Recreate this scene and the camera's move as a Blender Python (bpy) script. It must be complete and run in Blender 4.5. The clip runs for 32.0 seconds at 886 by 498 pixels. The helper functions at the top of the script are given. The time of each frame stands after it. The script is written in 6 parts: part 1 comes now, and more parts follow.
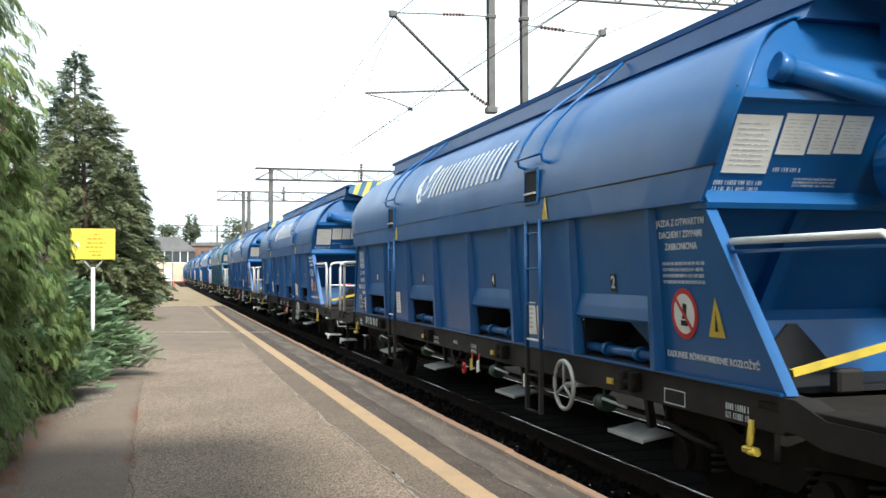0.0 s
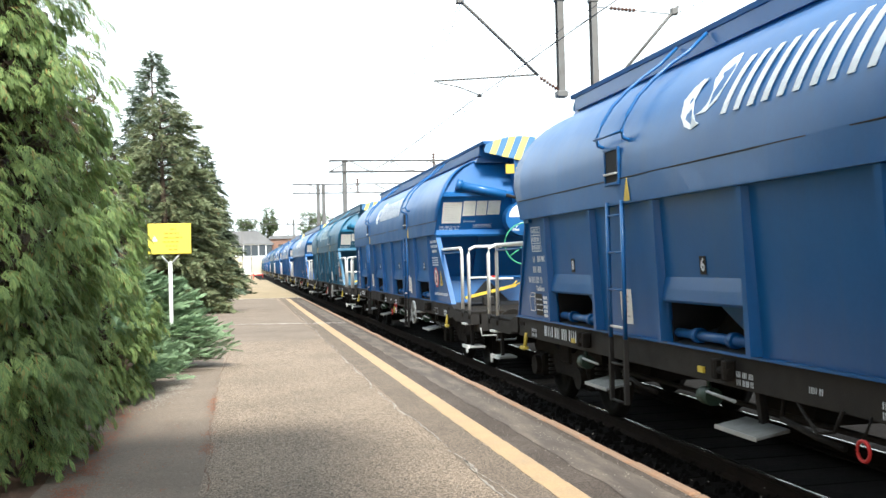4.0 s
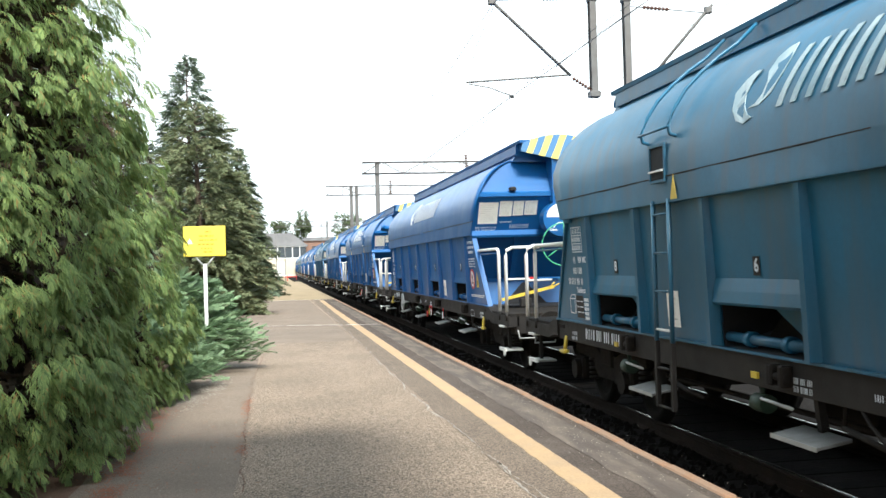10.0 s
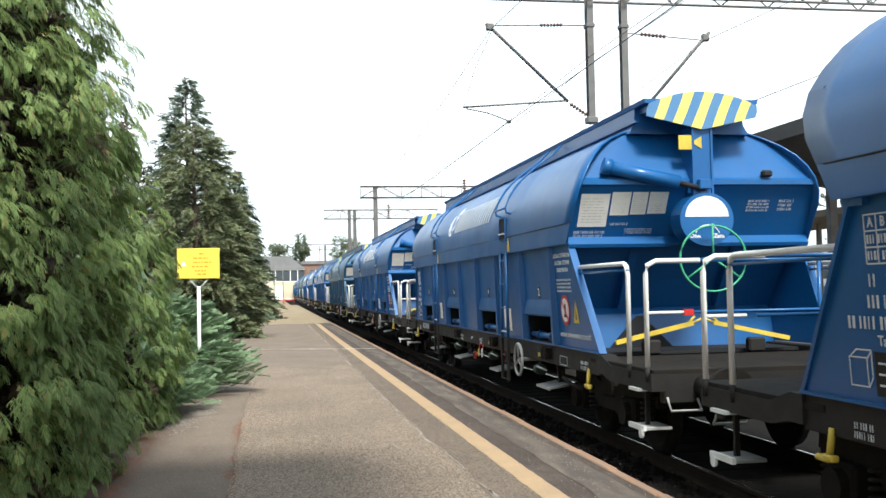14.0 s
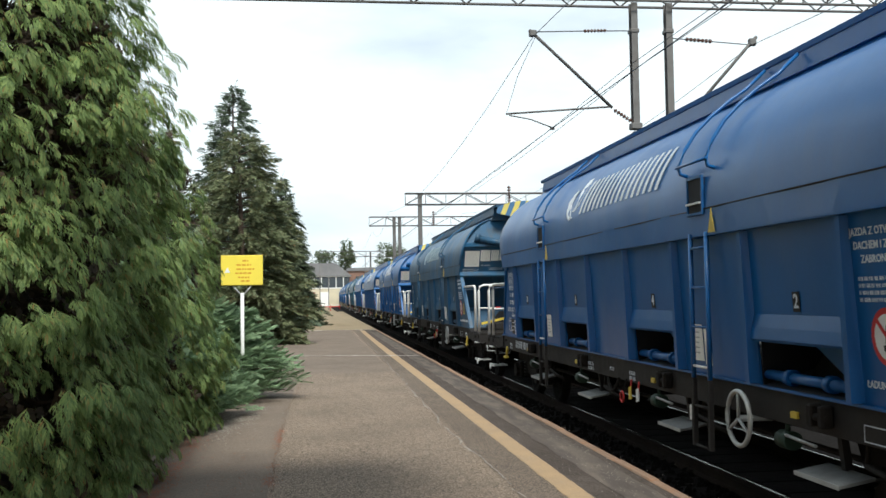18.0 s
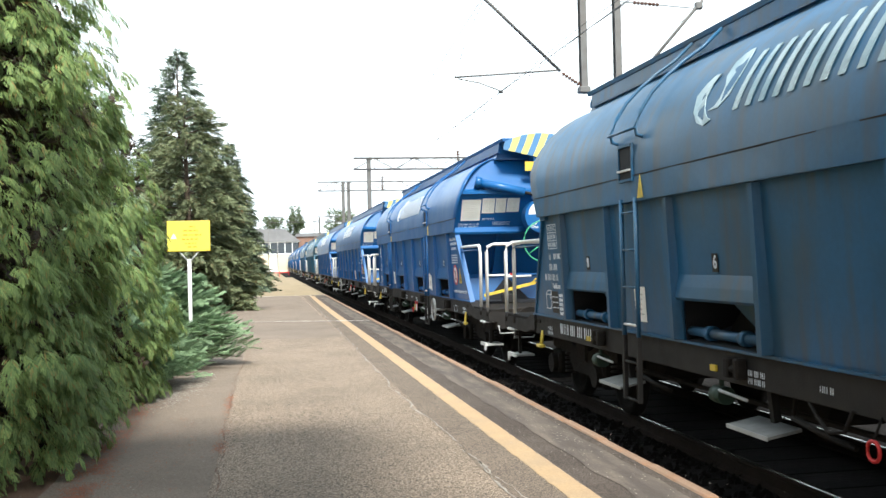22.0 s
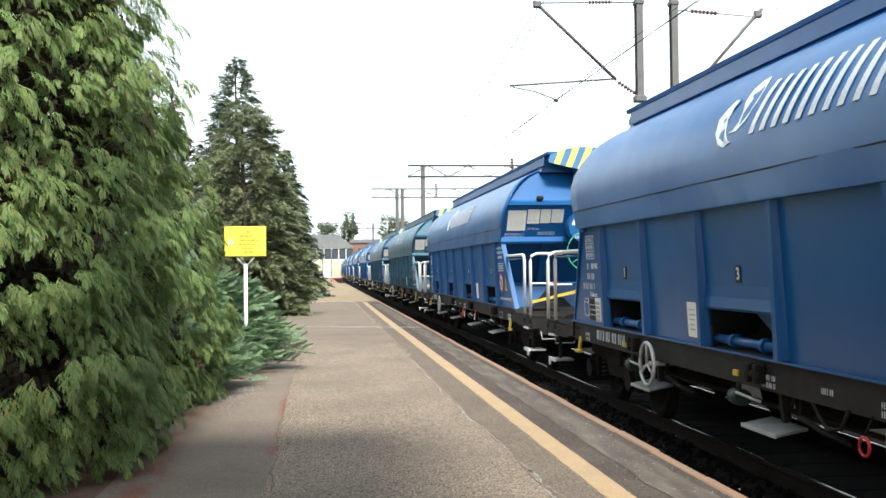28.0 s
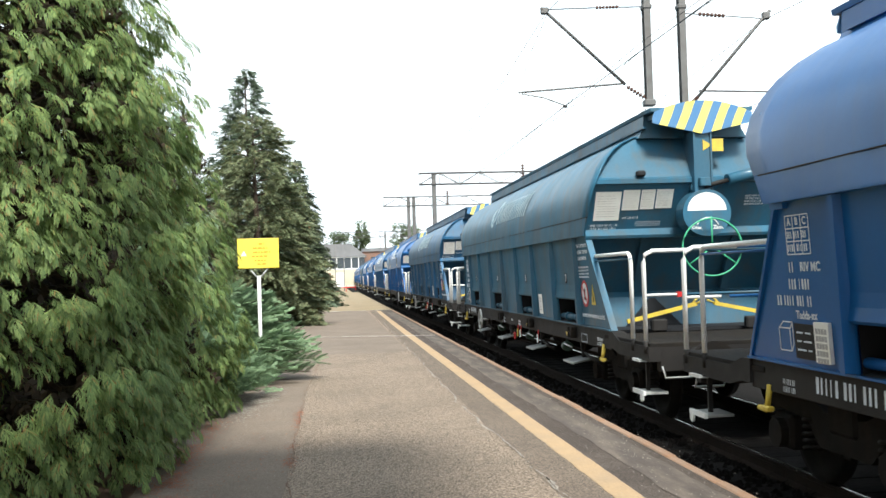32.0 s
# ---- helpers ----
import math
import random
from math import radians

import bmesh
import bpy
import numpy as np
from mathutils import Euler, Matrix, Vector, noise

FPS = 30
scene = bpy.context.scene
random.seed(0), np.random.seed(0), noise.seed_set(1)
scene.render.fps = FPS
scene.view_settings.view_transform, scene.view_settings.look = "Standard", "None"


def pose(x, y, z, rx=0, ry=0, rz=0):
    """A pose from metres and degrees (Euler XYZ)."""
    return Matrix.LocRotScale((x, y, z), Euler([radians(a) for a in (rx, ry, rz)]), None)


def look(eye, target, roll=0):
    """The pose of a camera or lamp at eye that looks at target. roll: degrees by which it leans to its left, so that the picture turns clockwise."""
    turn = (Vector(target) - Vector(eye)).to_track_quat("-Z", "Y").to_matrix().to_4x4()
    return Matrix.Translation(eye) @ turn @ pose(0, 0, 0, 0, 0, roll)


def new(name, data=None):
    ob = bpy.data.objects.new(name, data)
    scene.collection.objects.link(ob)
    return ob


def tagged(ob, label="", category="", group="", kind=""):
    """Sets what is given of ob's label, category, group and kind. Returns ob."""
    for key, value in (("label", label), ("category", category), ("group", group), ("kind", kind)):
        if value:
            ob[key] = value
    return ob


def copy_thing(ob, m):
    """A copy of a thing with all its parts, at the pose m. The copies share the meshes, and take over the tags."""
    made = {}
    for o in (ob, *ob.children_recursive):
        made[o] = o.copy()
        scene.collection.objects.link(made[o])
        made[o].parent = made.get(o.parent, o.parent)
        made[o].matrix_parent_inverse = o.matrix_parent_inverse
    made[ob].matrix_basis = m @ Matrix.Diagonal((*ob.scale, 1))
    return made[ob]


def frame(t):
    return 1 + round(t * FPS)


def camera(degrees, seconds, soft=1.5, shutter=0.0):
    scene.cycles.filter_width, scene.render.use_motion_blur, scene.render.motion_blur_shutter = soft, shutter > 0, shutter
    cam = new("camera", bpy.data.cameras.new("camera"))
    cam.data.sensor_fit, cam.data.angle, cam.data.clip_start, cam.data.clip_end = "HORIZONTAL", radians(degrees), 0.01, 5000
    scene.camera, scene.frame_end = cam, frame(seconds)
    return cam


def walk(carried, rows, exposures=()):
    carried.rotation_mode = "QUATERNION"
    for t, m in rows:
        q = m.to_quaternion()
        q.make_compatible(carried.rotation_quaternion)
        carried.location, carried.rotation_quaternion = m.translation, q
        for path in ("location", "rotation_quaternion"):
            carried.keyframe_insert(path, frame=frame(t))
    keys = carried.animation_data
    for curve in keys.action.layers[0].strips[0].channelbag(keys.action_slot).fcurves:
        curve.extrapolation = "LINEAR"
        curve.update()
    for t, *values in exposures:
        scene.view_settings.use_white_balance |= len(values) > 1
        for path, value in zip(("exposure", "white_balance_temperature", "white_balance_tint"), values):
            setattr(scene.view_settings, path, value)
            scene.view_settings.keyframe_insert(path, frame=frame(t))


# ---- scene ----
cam = camera(47.7, 32.0, soft=1.5, shutter=0.06)
# time, eye (metres), yaw, pitch, roll (degrees)
ROWS = [
    (0, -0.145, -0.154, 1.771, -15.81, 1.29, -0.21),
    (0.5, -0.168, -0.080, 1.764, -14.98, 0.86, -0.26),
    (1, -0.096, -0.064, 1.758, -14.40, 0.74, 0.45),
    (1.5, -0.039, -0.092, 1.765, -12.69, 0.61, -0.27),
    (2, -0.049, -0.079, 1.757, -11.75, 0.54, -1.14),
    (2.5, -0.053, -0.065, 1.755, -11.53, 0.73, -1.48),
    (3, -0.066, -0.059, 1.767, -11.40, 0.92, -2.19),
    (3.5, -0.068, -0.059, 1.752, -11.60, 0.89, -1.47),
    (4, -0.066, -0.052, 1.752, -11.52, 0.71, -1.41),
    (4.5, -0.054, -0.050, 1.751, -11.02, 0.52, -1.06),
    (6.5, -0.043, -0.066, 1.745, -13.69, -0.12, -1.52),
    (7, -0.047, -0.071, 1.751, -12.35, 0.01, -1.68),
    (7.5, -0.051, -0.067, 1.744, -11.50, 0.31, -1.74),
    (8, -0.056, -0.060, 1.751, -10.73, 0.60, -1.89),
    (8.5, -0.052, -0.059, 1.748, -10.18, 0.72, -2.39),
    (9, -0.052, -0.057, 1.751, -9.91, 0.74, -2.31),
    (9.5, -0.063, -0.059, 1.749, -9.77, 0.77, -1.81),
    (10, -0.063, -0.051, 1.755, -9.64, 0.83, -1.60),
    (10.5, -0.054, -0.056, 1.751, -9.70, 0.89, -1.51),
    (11, -0.045, 0.005, 1.763, -9.94, 0.99, -1.08),
    (11.5, -0.062, -0.054, 1.751, -10.18, 1.08, -1.73),
    (12, -0.047, -0.057, 1.761, -10.21, 1.20, -1.78),
    (12.5, -0.026, -0.070, 1.757, -10.24, 1.39, -2.53),
    (13, 0.003, -0.081, 1.753, -9.97, 1.48, -2.64),
    (13.5, -0.009, 0.003, 1.749, -9.63, 1.81, -1.15),
    (15.5, 0.065, 0.024, 1.760, -9.93, 3.43, -1.15),
    (16, 0.063, 0.034, 1.758, -8.61, 3.35, -1.14),
    (16.5, 0.066, 0.036, 1.760, -7.69, 3.23, -0.93),
    (17, 0.063, 0.038, 1.760, -7.12, 3.03, -1.41),
    (17.5, 0.069, 0.054, 1.754, -7.09, 2.84, -1.18),
    (18, 0.065, 0.054, 1.756, -7.18, 2.68, -0.91),
    (18.5, 0.065, 0.037, 1.755, -7.33, 2.48, -1.04),
    (19, 0.073, 0.057, 1.748, -7.82, 2.03, -0.74),
    (19.5, 0.070, 0.066, 1.749, -9.33, 1.65, -0.64),
    (20, 0.072, 0.061, 1.748, -10.64, 1.32, -0.63),
    (20.5, 0.066, 0.070, 1.743, -11.56, 1.01, -0.74),
    (21, 0.070, 0.064, 1.741, -11.95, 0.65, -1.09),
    (21.5, 0.071, 0.064, 1.748, -10.80, 0.53, -1.22),
    (22, 0.069, 0.070, 1.747, -10.02, 0.61, -1.39),
    (22.5, 0.060, 0.060, 1.752, -9.59, 0.69, -0.74),
    (23, 0.063, 0.068, 1.750, -9.37, 0.81, -0.48),
    (23.5, 0.063, 0.064, 1.751, -9.18, 0.95, -0.19),
    (24, 0.061, 0.062, 1.751, -8.75, 1.13, -0.45),
    (24.5, 0.058, 0.058, 1.751, -8.16, 1.25, 0.03),
    (25, 0.047, 0.052, 1.752, -7.63, 1.26, 0.10),
    (25.5, 0.053, 0.038, 1.749, -7.20, 1.11, 0.09),
    (27.5, 0.061, 0.032, 1.748, -6.98, 0.93, -0.79),
    (28, 0.056, 0.028, 1.752, -7.01, 1.09, -0.66),
    (28.5, 0.058, 0.044, 1.753, -6.72, 1.25, -0.62),
    (29, 0.048, 0.054, 1.739, -6.46, 1.42, -0.77),
    (29.5, 0.065, 0.051, 1.746, -6.77, 1.52, -0.95),
    (30, 0.060, 0.072, 1.751, -7.31, 1.48, -1.02),
    (30.5, 0.058, 0.044, 1.748, -7.46, 1.41, -1.08),
    (31, 0.050, 0.037, 1.754, -6.99, 1.37, -1.01),
    (31.5, 0.058, 0.039, 1.754, -6.53, 1.40, -1.99),
    (32, 0.057, -0.000, 1.771, -6.31, 1.51, -1.76),
]
# seconds, stops, kelvin, tint
EXPOSURE = [(t, s, 6150, 5) for t, s in ((0.0, 1.0), (1.0, 1.35), (2.0, 1.42), (7.0, 1.55), (8.0, 1.45), (11.0, 1.38), (13.5, 1.2), (15.3, 0.45), (17.0, 0.40), (18.5, 0.50), (20.0, 0.90), (21.0, 1.27), (23.0, 1.37), (25.0, 1.18), (32.0, 1.15))]
walk(cam, [(t, pose(x, y, z, 90 + pitch, 0, yaw) @ pose(0, 0, 0, 0, 0, roll)) for t, x, y, z, yaw, pitch, roll in ROWS], EXPOSURE)

# ---- the train's way: track centre, rail top, speed ----
TRACK_X, RAIL_Z = 5.1, -0.15
PITCH = 18.87          # from wagon to wagon


def travelled(t):
    return -5.33 + 6.41 * t - 0.00488 * t * t


def bend(y):
    """How far the track has swung to the right at y."""
    return 0.0 if y < 70 else (y - 70) ** 2 / (2 * 9000.0)


# ---- light ----
world = bpy.data.worlds.new("sky")
scene.world = world
world.use_nodes = True
wn, wl = world.node_tree.nodes, world.node_tree.links
wn.clear()
SUN_EL, SUN_AZ = 51.0, 4.0      # the sun stands behind the camera, a little to the right
sky = wn.new("ShaderNodeTexSky")
sky.sky_type = "NISHITA"
sky.sun_disc = False
sky.sun_elevation, sky.sun_rotation = radians(SUN_EL), radians(180 - SUN_AZ)
sky.air_density, sky.dust_density = 1.0, 3.0
coord = wn.new("ShaderNodeTexCoord")
mapping = wn.new("ShaderNodeMapping")
mapping.inputs["Scale"].default_value = (1.0, 1.0, 3.2)
cloud = wn.new("ShaderNodeTexNoise")
cloud.inputs["Scale"].default_value = 1.6
cloud.inputs["Detail"].default_value = 7.0
ramp = wn.new("ShaderNodeValToRGB")
ramp.color_ramp.elements[0].position, ramp.color_ramp.elements[0].color = 0.42, (0.38, 0.38, 0.38, 1)
ramp.color_ramp.elements[1].position, ramp.color_ramp.elements[1].color = 0.60, (1, 1, 1, 1)
veil = wn.new("ShaderNodeMix")
veil.data_type = "RGBA"
veil.inputs["B"].default_value = (9.7, 10.3, 10.5, 1)
bg = wn.new("ShaderNodeBackground")
bg.inputs["Strength"].default_value = 0.084
wout = wn.new("ShaderNodeOutputWorld")
wl.new(coord.outputs["Generated"], mapping.inputs["Vector"])
wl.new(mapping.outputs["Vector"], cloud.inputs["Vector"])
wl.new(cloud.outputs["Fac"], ramp.inputs["Fac"])
wl.new(ramp.outputs["Color"], veil.inputs["Factor"])
wl.new(sky.outputs["Color"], veil.inputs["A"])
wl.new(veil.outputs["Result"], bg.inputs["Color"])
wl.new(bg.outputs["Background"], wout.inputs["Surface"])

sun = new("sun", bpy.data.lights.new("sun", "SUN"))
sun.data.energy, sun.data.angle, sun.data.color = 2.9, radians(12), (1.0, 0.94, 0.85)
_el, _az = radians(SUN_EL), radians(SUN_AZ)
sun.matrix_world = look((math.sin(_az) * math.cos(_el) * 50, -math.cos(_az) * math.cos(_el) * 50, math.sin(_el) * 50), (0, 0, 0))


# ---- materials ----
def material(name, colour, rough=0.6, metal=0.0, tint=None, spots=0.3, scale=3.0, grain=60.0, grain_amount=0.15,
             bump=0.1, bump_scale=80.0, spec=0.5, stretch=None, streak=0.0, streak_colour=None, speckle=0.0, speckle_scale=80.0, random_amount=0.0, coat=0.0):
    """A surface whose colour varies at two scales (stains and grain), with fine relief and, if asked, streaks that run down it."""
    m = bpy.data.materials.new(name)
    m.use_nodes = True
    n, l = m.node_tree.nodes, m.node_tree.links
    b = n["Principled BSDF"]
    b.inputs["Metallic"].default_value = metal
    b.inputs["Specular IOR Level"].default_value = spec
    b.inputs["Coat Weight"].default_value, b.inputs["Coat Roughness"].default_value = coat, 0.25
    tc = n.new("ShaderNodeTexCoord")
    mp = n.new("ShaderNodeMapping")
    if stretch:
        mp.inputs["Scale"].default_value = stretch
    l.new(tc.outputs["Object"], mp.inputs["Vector"])

    def noise_tex(sc, detail=4.0, vec=None):
        t = n.new("ShaderNodeTexNoise")
        t.inputs["Scale"].default_value, t.inputs["Detail"].default_value = sc, detail
        l.new((vec or mp).outputs["Vector"], t.inputs["Vector"])
        return t

    def mixed(fac, a, bcol, amount=1.0, lo=0.4, hi=0.65):
        r = n.new("ShaderNodeMapRange")
        r.inputs["From Min"].default_value, r.inputs["From Max"].default_value = lo, hi
        r.inputs["To Max"].default_value = amount
        l.new(fac, r.inputs["Value"])
        mx = n.new("ShaderNodeMix")
        mx.data_type = "RGBA"
        l.new(r.outputs["Result"], mx.inputs["Factor"])
        if isinstance(a, tuple):
            mx.inputs["A"].default_value = (*a, 1)
        else:
            l.new(a, mx.inputs["A"])
        mx.inputs["B"].default_value = (*bcol, 1)
        return mx.outputs["Result"]

    tint = tint or tuple(c * 0.6 for c in colour)
    out = mixed(noise_tex(scale, 5.0).outputs["Fac"], tuple(colour), tint, spots)
    out = mixed(noise_tex(grain, 3.0).outputs["Fac"], out, tuple(c * 0.55 for c in colour), grain_amount, 0.35, 0.7)
    if streak:
        mp2 = n.new("ShaderNodeMapping")
        mp2.inputs["Scale"].default_value = (1.0, 1.0, 0.12)
        l.new(tc.outputs["Object"], mp2.inputs["Vector"])
        out = mixed(noise_tex(5.5, 4.0, mp2).outputs["Fac"], out, streak_colour or tint, streak, 0.48, 0.68)
    if speckle:
        vo = n.new("ShaderNodeTexVoronoi")
        vo.inputs["Scale"].default_value = speckle_scale
        l.new(mp.outputs["Vector"], vo.inputs["Vector"])
        bw = n.new("ShaderNodeRGBToBW")
        l.new(vo.outputs["Color"], bw.inputs["Color"])
        sr = n.new("ShaderNodeMapRange")
        sr.inputs["From Min"].default_value, sr.inputs["From Max"].default_value = 0.2, 0.8
        sr.inputs["To Min"].default_value, sr.inputs["To Max"].default_value = 1 - speckle, 1 + speckle
        l.new(bw.outputs["Val"], sr.inputs["Value"])
        hv = n.new("ShaderNodeHueSaturation")
        l.new(sr.outputs["Result"], hv.inputs["Value"])
        l.new(out, hv.inputs["Color"])
        out = hv.outputs["Color"]
    if random_amount:
        oi = n.new("ShaderNodeObjectInfo")
        hsv = n.new("ShaderNodeHueSaturation")
        r = n.new("ShaderNodeMapRange")
        r.inputs["To Min"].default_value, r.inputs["To Max"].default_value = 1 - random_amount, 1 + random_amount
        l.new(oi.outputs["Random"], r.inputs["Value"])
        l.new(r.outputs["Result"], hsv.inputs["Value"])
        l.new(out, hsv.inputs["Color"])
        out = hsv.outputs["Color"]
    l.new(out, b.inputs["Base Color"])
    rr = n.new("ShaderNodeMapRange")
    rr.inputs["To Min"].default_value, rr.inputs["To Max"].default_value = max(0.05, rough - 0.12), min(1.0, rough + 0.12)
    l.new(noise_tex(scale * 2.3, 4.0).outputs["Fac"], rr.inputs["Value"])
    l.new(rr.outputs["Result"], b.inputs["Roughness"])
    if bump:
        bp = n.new("ShaderNodeBump")
        bp.inputs["Strength"].default_value, bp.inputs["Distance"].default_value = bump, 0.02
        l.new(noise_tex(bump_scale, 5.0).outputs["Fac"], bp.inputs["Height"])
        l.new(bp.outputs["Normal"], b.inputs["Normal"])
    return m


def leaf_material(name, light, dark, brown=None, translucent=0.25, patch=1.8):
    """Foliage: each spray has its own shade."""
    m = bpy.data.materials.new(name)
    m.use_nodes = True
    n, l = m.node_tree.nodes, m.node_tree.links
    b = n["Principled BSDF"]
    geo = n.new("ShaderNodeNewGeometry")
    r = n.new("ShaderNodeValToRGB")
    e = r.color_ramp.elements
    e[0].position, e[0].color = 0.0, (*dark, 1)
    e[1].position, e[1].color = 0.9, (*light, 1)
    if brown:
        x = e.new(0.985)
        x.color = (*brown, 1)
    tc = n.new("ShaderNodeTexCoord")
    t = n.new("ShaderNodeTexNoise")
    t.inputs["Scale"].default_value = patch
    l.new(tc.outputs["Object"], t.inputs["Vector"])
    hs = n.new("ShaderNodeHueSaturation")
    mr = n.new("ShaderNodeMapRange")
    mr.inputs["From Min"].default_value, mr.inputs["From Max"].default_value = 0.3, 0.7
    mr.inputs["To Min"].default_value, mr.inputs["To Max"].default_value = 0.75, 1.25
    l.new(t.outputs["Fac"], mr.inputs["Value"])
    l.new(mr.outputs["Result"], hs.inputs["Value"])
    l.new(geo.outputs["Random Per Island"], r.inputs["Fac"])
    l.new(r.outputs["Color"], hs.inputs["Color"])
    l.new(hs.outputs["Color"], b.inputs["Base Color"])
    b.inputs["Roughness"].default_value = 0.6
    b.inputs["Specular IOR Level"].default_value = 0.3
    if translucent:
        tr = n.new("ShaderNodeBsdfTranslucent")
        l.new(hs.outputs["Color"], tr.inputs["Color"])
        mx = n.new("ShaderNodeMixShader")
        mx.inputs[0].default_value = translucent
        l.new(b.outputs["BSDF"], mx.inputs[1])
        l.new(tr.outputs["BSDF"], mx.inputs[2])
        l.new(mx.outputs["Shader"], n["Material Output"].inputs["Surface"])
    return m


BLUE = material("blue_paint", (0.006, 0.098, 0.300), 0.58, spec=0.22, tint=(0.005, 0.076, 0.242), spots=0.6, scale=0.9, grain=25, grain_amount=0.12,
                bump=0.03, bump_scale=6, streak=0.30, streak_colour=(0.020, 0.090, 0.22), coat=0.60)
BLUE_FADED = material("faded_blue_paint", (0.009, 0.092, 0.250), 0.58, spec=0.22, tint=(0.012, 0.078, 0.19), spots=0.7, scale=0.9, grain=25,
                      grain_amount=0.15, bump=0.03, bump_scale=6, streak=0.5, streak_colour=(0.035, 0.095, 0.165), coat=0.50)
TEAL = material("teal_paint", (0.028, 0.122, 0.200), 0.58, spec=0.25, coat=0.35, tint=(0.045, 0.095, 0.135), spots=0.8, scale=1.0, grain=25, grain_amount=0.2,
                bump=0.05, bump_scale=6, streak=0.6, streak_colour=(0.07, 0.09, 0.095))
SLATE = material("slate_blue_paint", (0.017, 0.100, 0.212), 0.58, spec=0.25, coat=0.35, tint=(0.032, 0.078, 0.125), spots=0.8, scale=1.0, grain=25,
                 grain_amount=0.2, bump=0.05, bump_scale=6, streak=0.65, streak_colour=(0.055, 0.07, 0.08))
TEAL_BLUE = material("streaked_teal_paint", (0.013, 0.122, 0.225), 0.58, spec=0.25, coat=0.4, tint=(0.030, 0.095, 0.150), spots=0.8, scale=0.8, grain=25,
                     grain_amount=0.15, bump=0.05, bump_scale=6, streak=0.6, streak_colour=(0.05, 0.10, 0.145))
BLACK = material("black_underframe", (0.015, 0.0135, 0.013), 0.7, spec=0.3, tint=(0.026, 0.022, 0.019), spots=0.5, scale=2.5, bump=0.15)
GRIME = material("brake_dust", (0.0125, 0.0110, 0.0100), 0.85, spec=0.2, tint=(0.024, 0.018, 0.013), spots=0.6, scale=4, bump=0.25)
# near-black colour stands in for shade in hollows; also on valve and floor pan
DARK = material("hollow_shade_dark_parts", (0.006, 0.007, 0.010), 0.8, tint=(0.012, 0.011, 0.011), bump=0.1)
WHITE = material("white_paint", (0.80, 0.80, 0.78), 0.45, tint=(0.62, 0.61, 0.58), spots=0.3, scale=8, grain_amount=0.08)
LOGO = material("logo_paint", (0.74, 0.77, 0.80), 0.55, tint=(0.42, 0.52, 0.62), spots=0.45, scale=2.2, grain=30, grain_amount=0.2)
LOGO_WORN = material("worn_logo_paint", (0.42, 0.52, 0.56), 0.6, tint=(0.20, 0.33, 0.40), spots=0.8, scale=3.0, grain=30, grain_amount=0.3)
LETTER = material("lettering_paint", (0.70, 0.74, 0.78), 0.6, tint=(0.50, 0.57, 0.66), spots=0.4, scale=9, bump=0)
PAPER = material("label_foil", (0.90, 0.88, 0.82), 0.5, tint=(0.78, 0.74, 0.66), spots=0.35, scale=5, grain_amount=0.04, bump=0)
PRINT = material("print_grey", (0.46, 0.44, 0.42), 0.7, bump=0)
RED = material("red_paint", (0.52, 0.022, 0.020), 0.5, tint=(0.35, 0.02, 0.02), scale=8)
YELLOW = material("yellow_paint", (0.66, 0.48, 0.050), 0.5, tint=(0.44, 0.33, 0.06), spots=0.6, scale=7, grain_amount=0.15)
GREEN = material("green_paint", (0.06, 0.38, 0.20), 0.5, tint=(0.04, 0.20, 0.12), scale=10)
STRIPE_BLUE = material("stripe_blue", (0.075, 0.200, 0.40), 0.45, tint=(0.11, 0.23, 0.36), spots=0.5, scale=5)
STRIPE_YELLOW = material("stripe_yellow", (0.82, 0.68, 0.15), 0.45, tint=(0.72, 0.62, 0.22), spots=0.5, scale=5)
GREEN_DARK = material("dark_green_paint", (0.020, 0.048, 0.030), 0.6, tint=(0.016, 0.026, 0.018), spots=0.6, scale=8)
STEEL = material("grey_steel", (0.42, 0.43, 0.42), 0.5, metal=0.1, tint=(0.28, 0.27, 0.25), spots=0.5, scale=6)
RAILTOP = material("rail_steel", (0.62, 0.60, 0.58), 0.22, metal=1.0, tint=(0.40, 0.37, 0.34), spots=0.4, scale=3, bump=0.02)
# near-black tones put the shade under the train into sleepers and rusty rail sides
SLEEPER = material("sleeper_shade_tone", (0.010, 0.009, 0.008), 0.95, spec=0.1, tint=(0.007, 0.006, 0.006), spots=0.6, scale=4, bump=0.3)
RUST = material("shaded_rusty_steel", (0.020, 0.014, 0.011), 0.9, spec=0.15, tint=(0.028, 0.018, 0.013), spots=0.7, scale=5, bump=0.25)
ASPHALT = material("platform_asphalt", (0.275, 0.212, 0.160), 0.92, tint=(0.205, 0.160, 0.122), spots=0.8, scale=0.6, grain=55,
                   grain_amount=0.6, bump=0.9, bump_scale=60, spec=0.25, speckle=0.62, speckle_scale=82)
STRIP_ASPHALT = material("trodden_asphalt", (0.184, 0.142, 0.109), 0.92, tint=(0.146, 0.114, 0.089), spots=0.8, scale=1.1, grain=60,
                         grain_amount=0.6, bump=0.6, bump_scale=70, spec=0.25, speckle=0.42, speckle_scale=85)
PATH_ASPHALT = material("smooth_asphalt", (0.212, 0.166, 0.130), 0.92, tint=(0.160, 0.126, 0.099), spots=0.8, scale=0.8, grain=120,
                        grain_amount=0.35, bump=0.25, bump_scale=120, spec=0.25, speckle=0.22, speckle_scale=95)
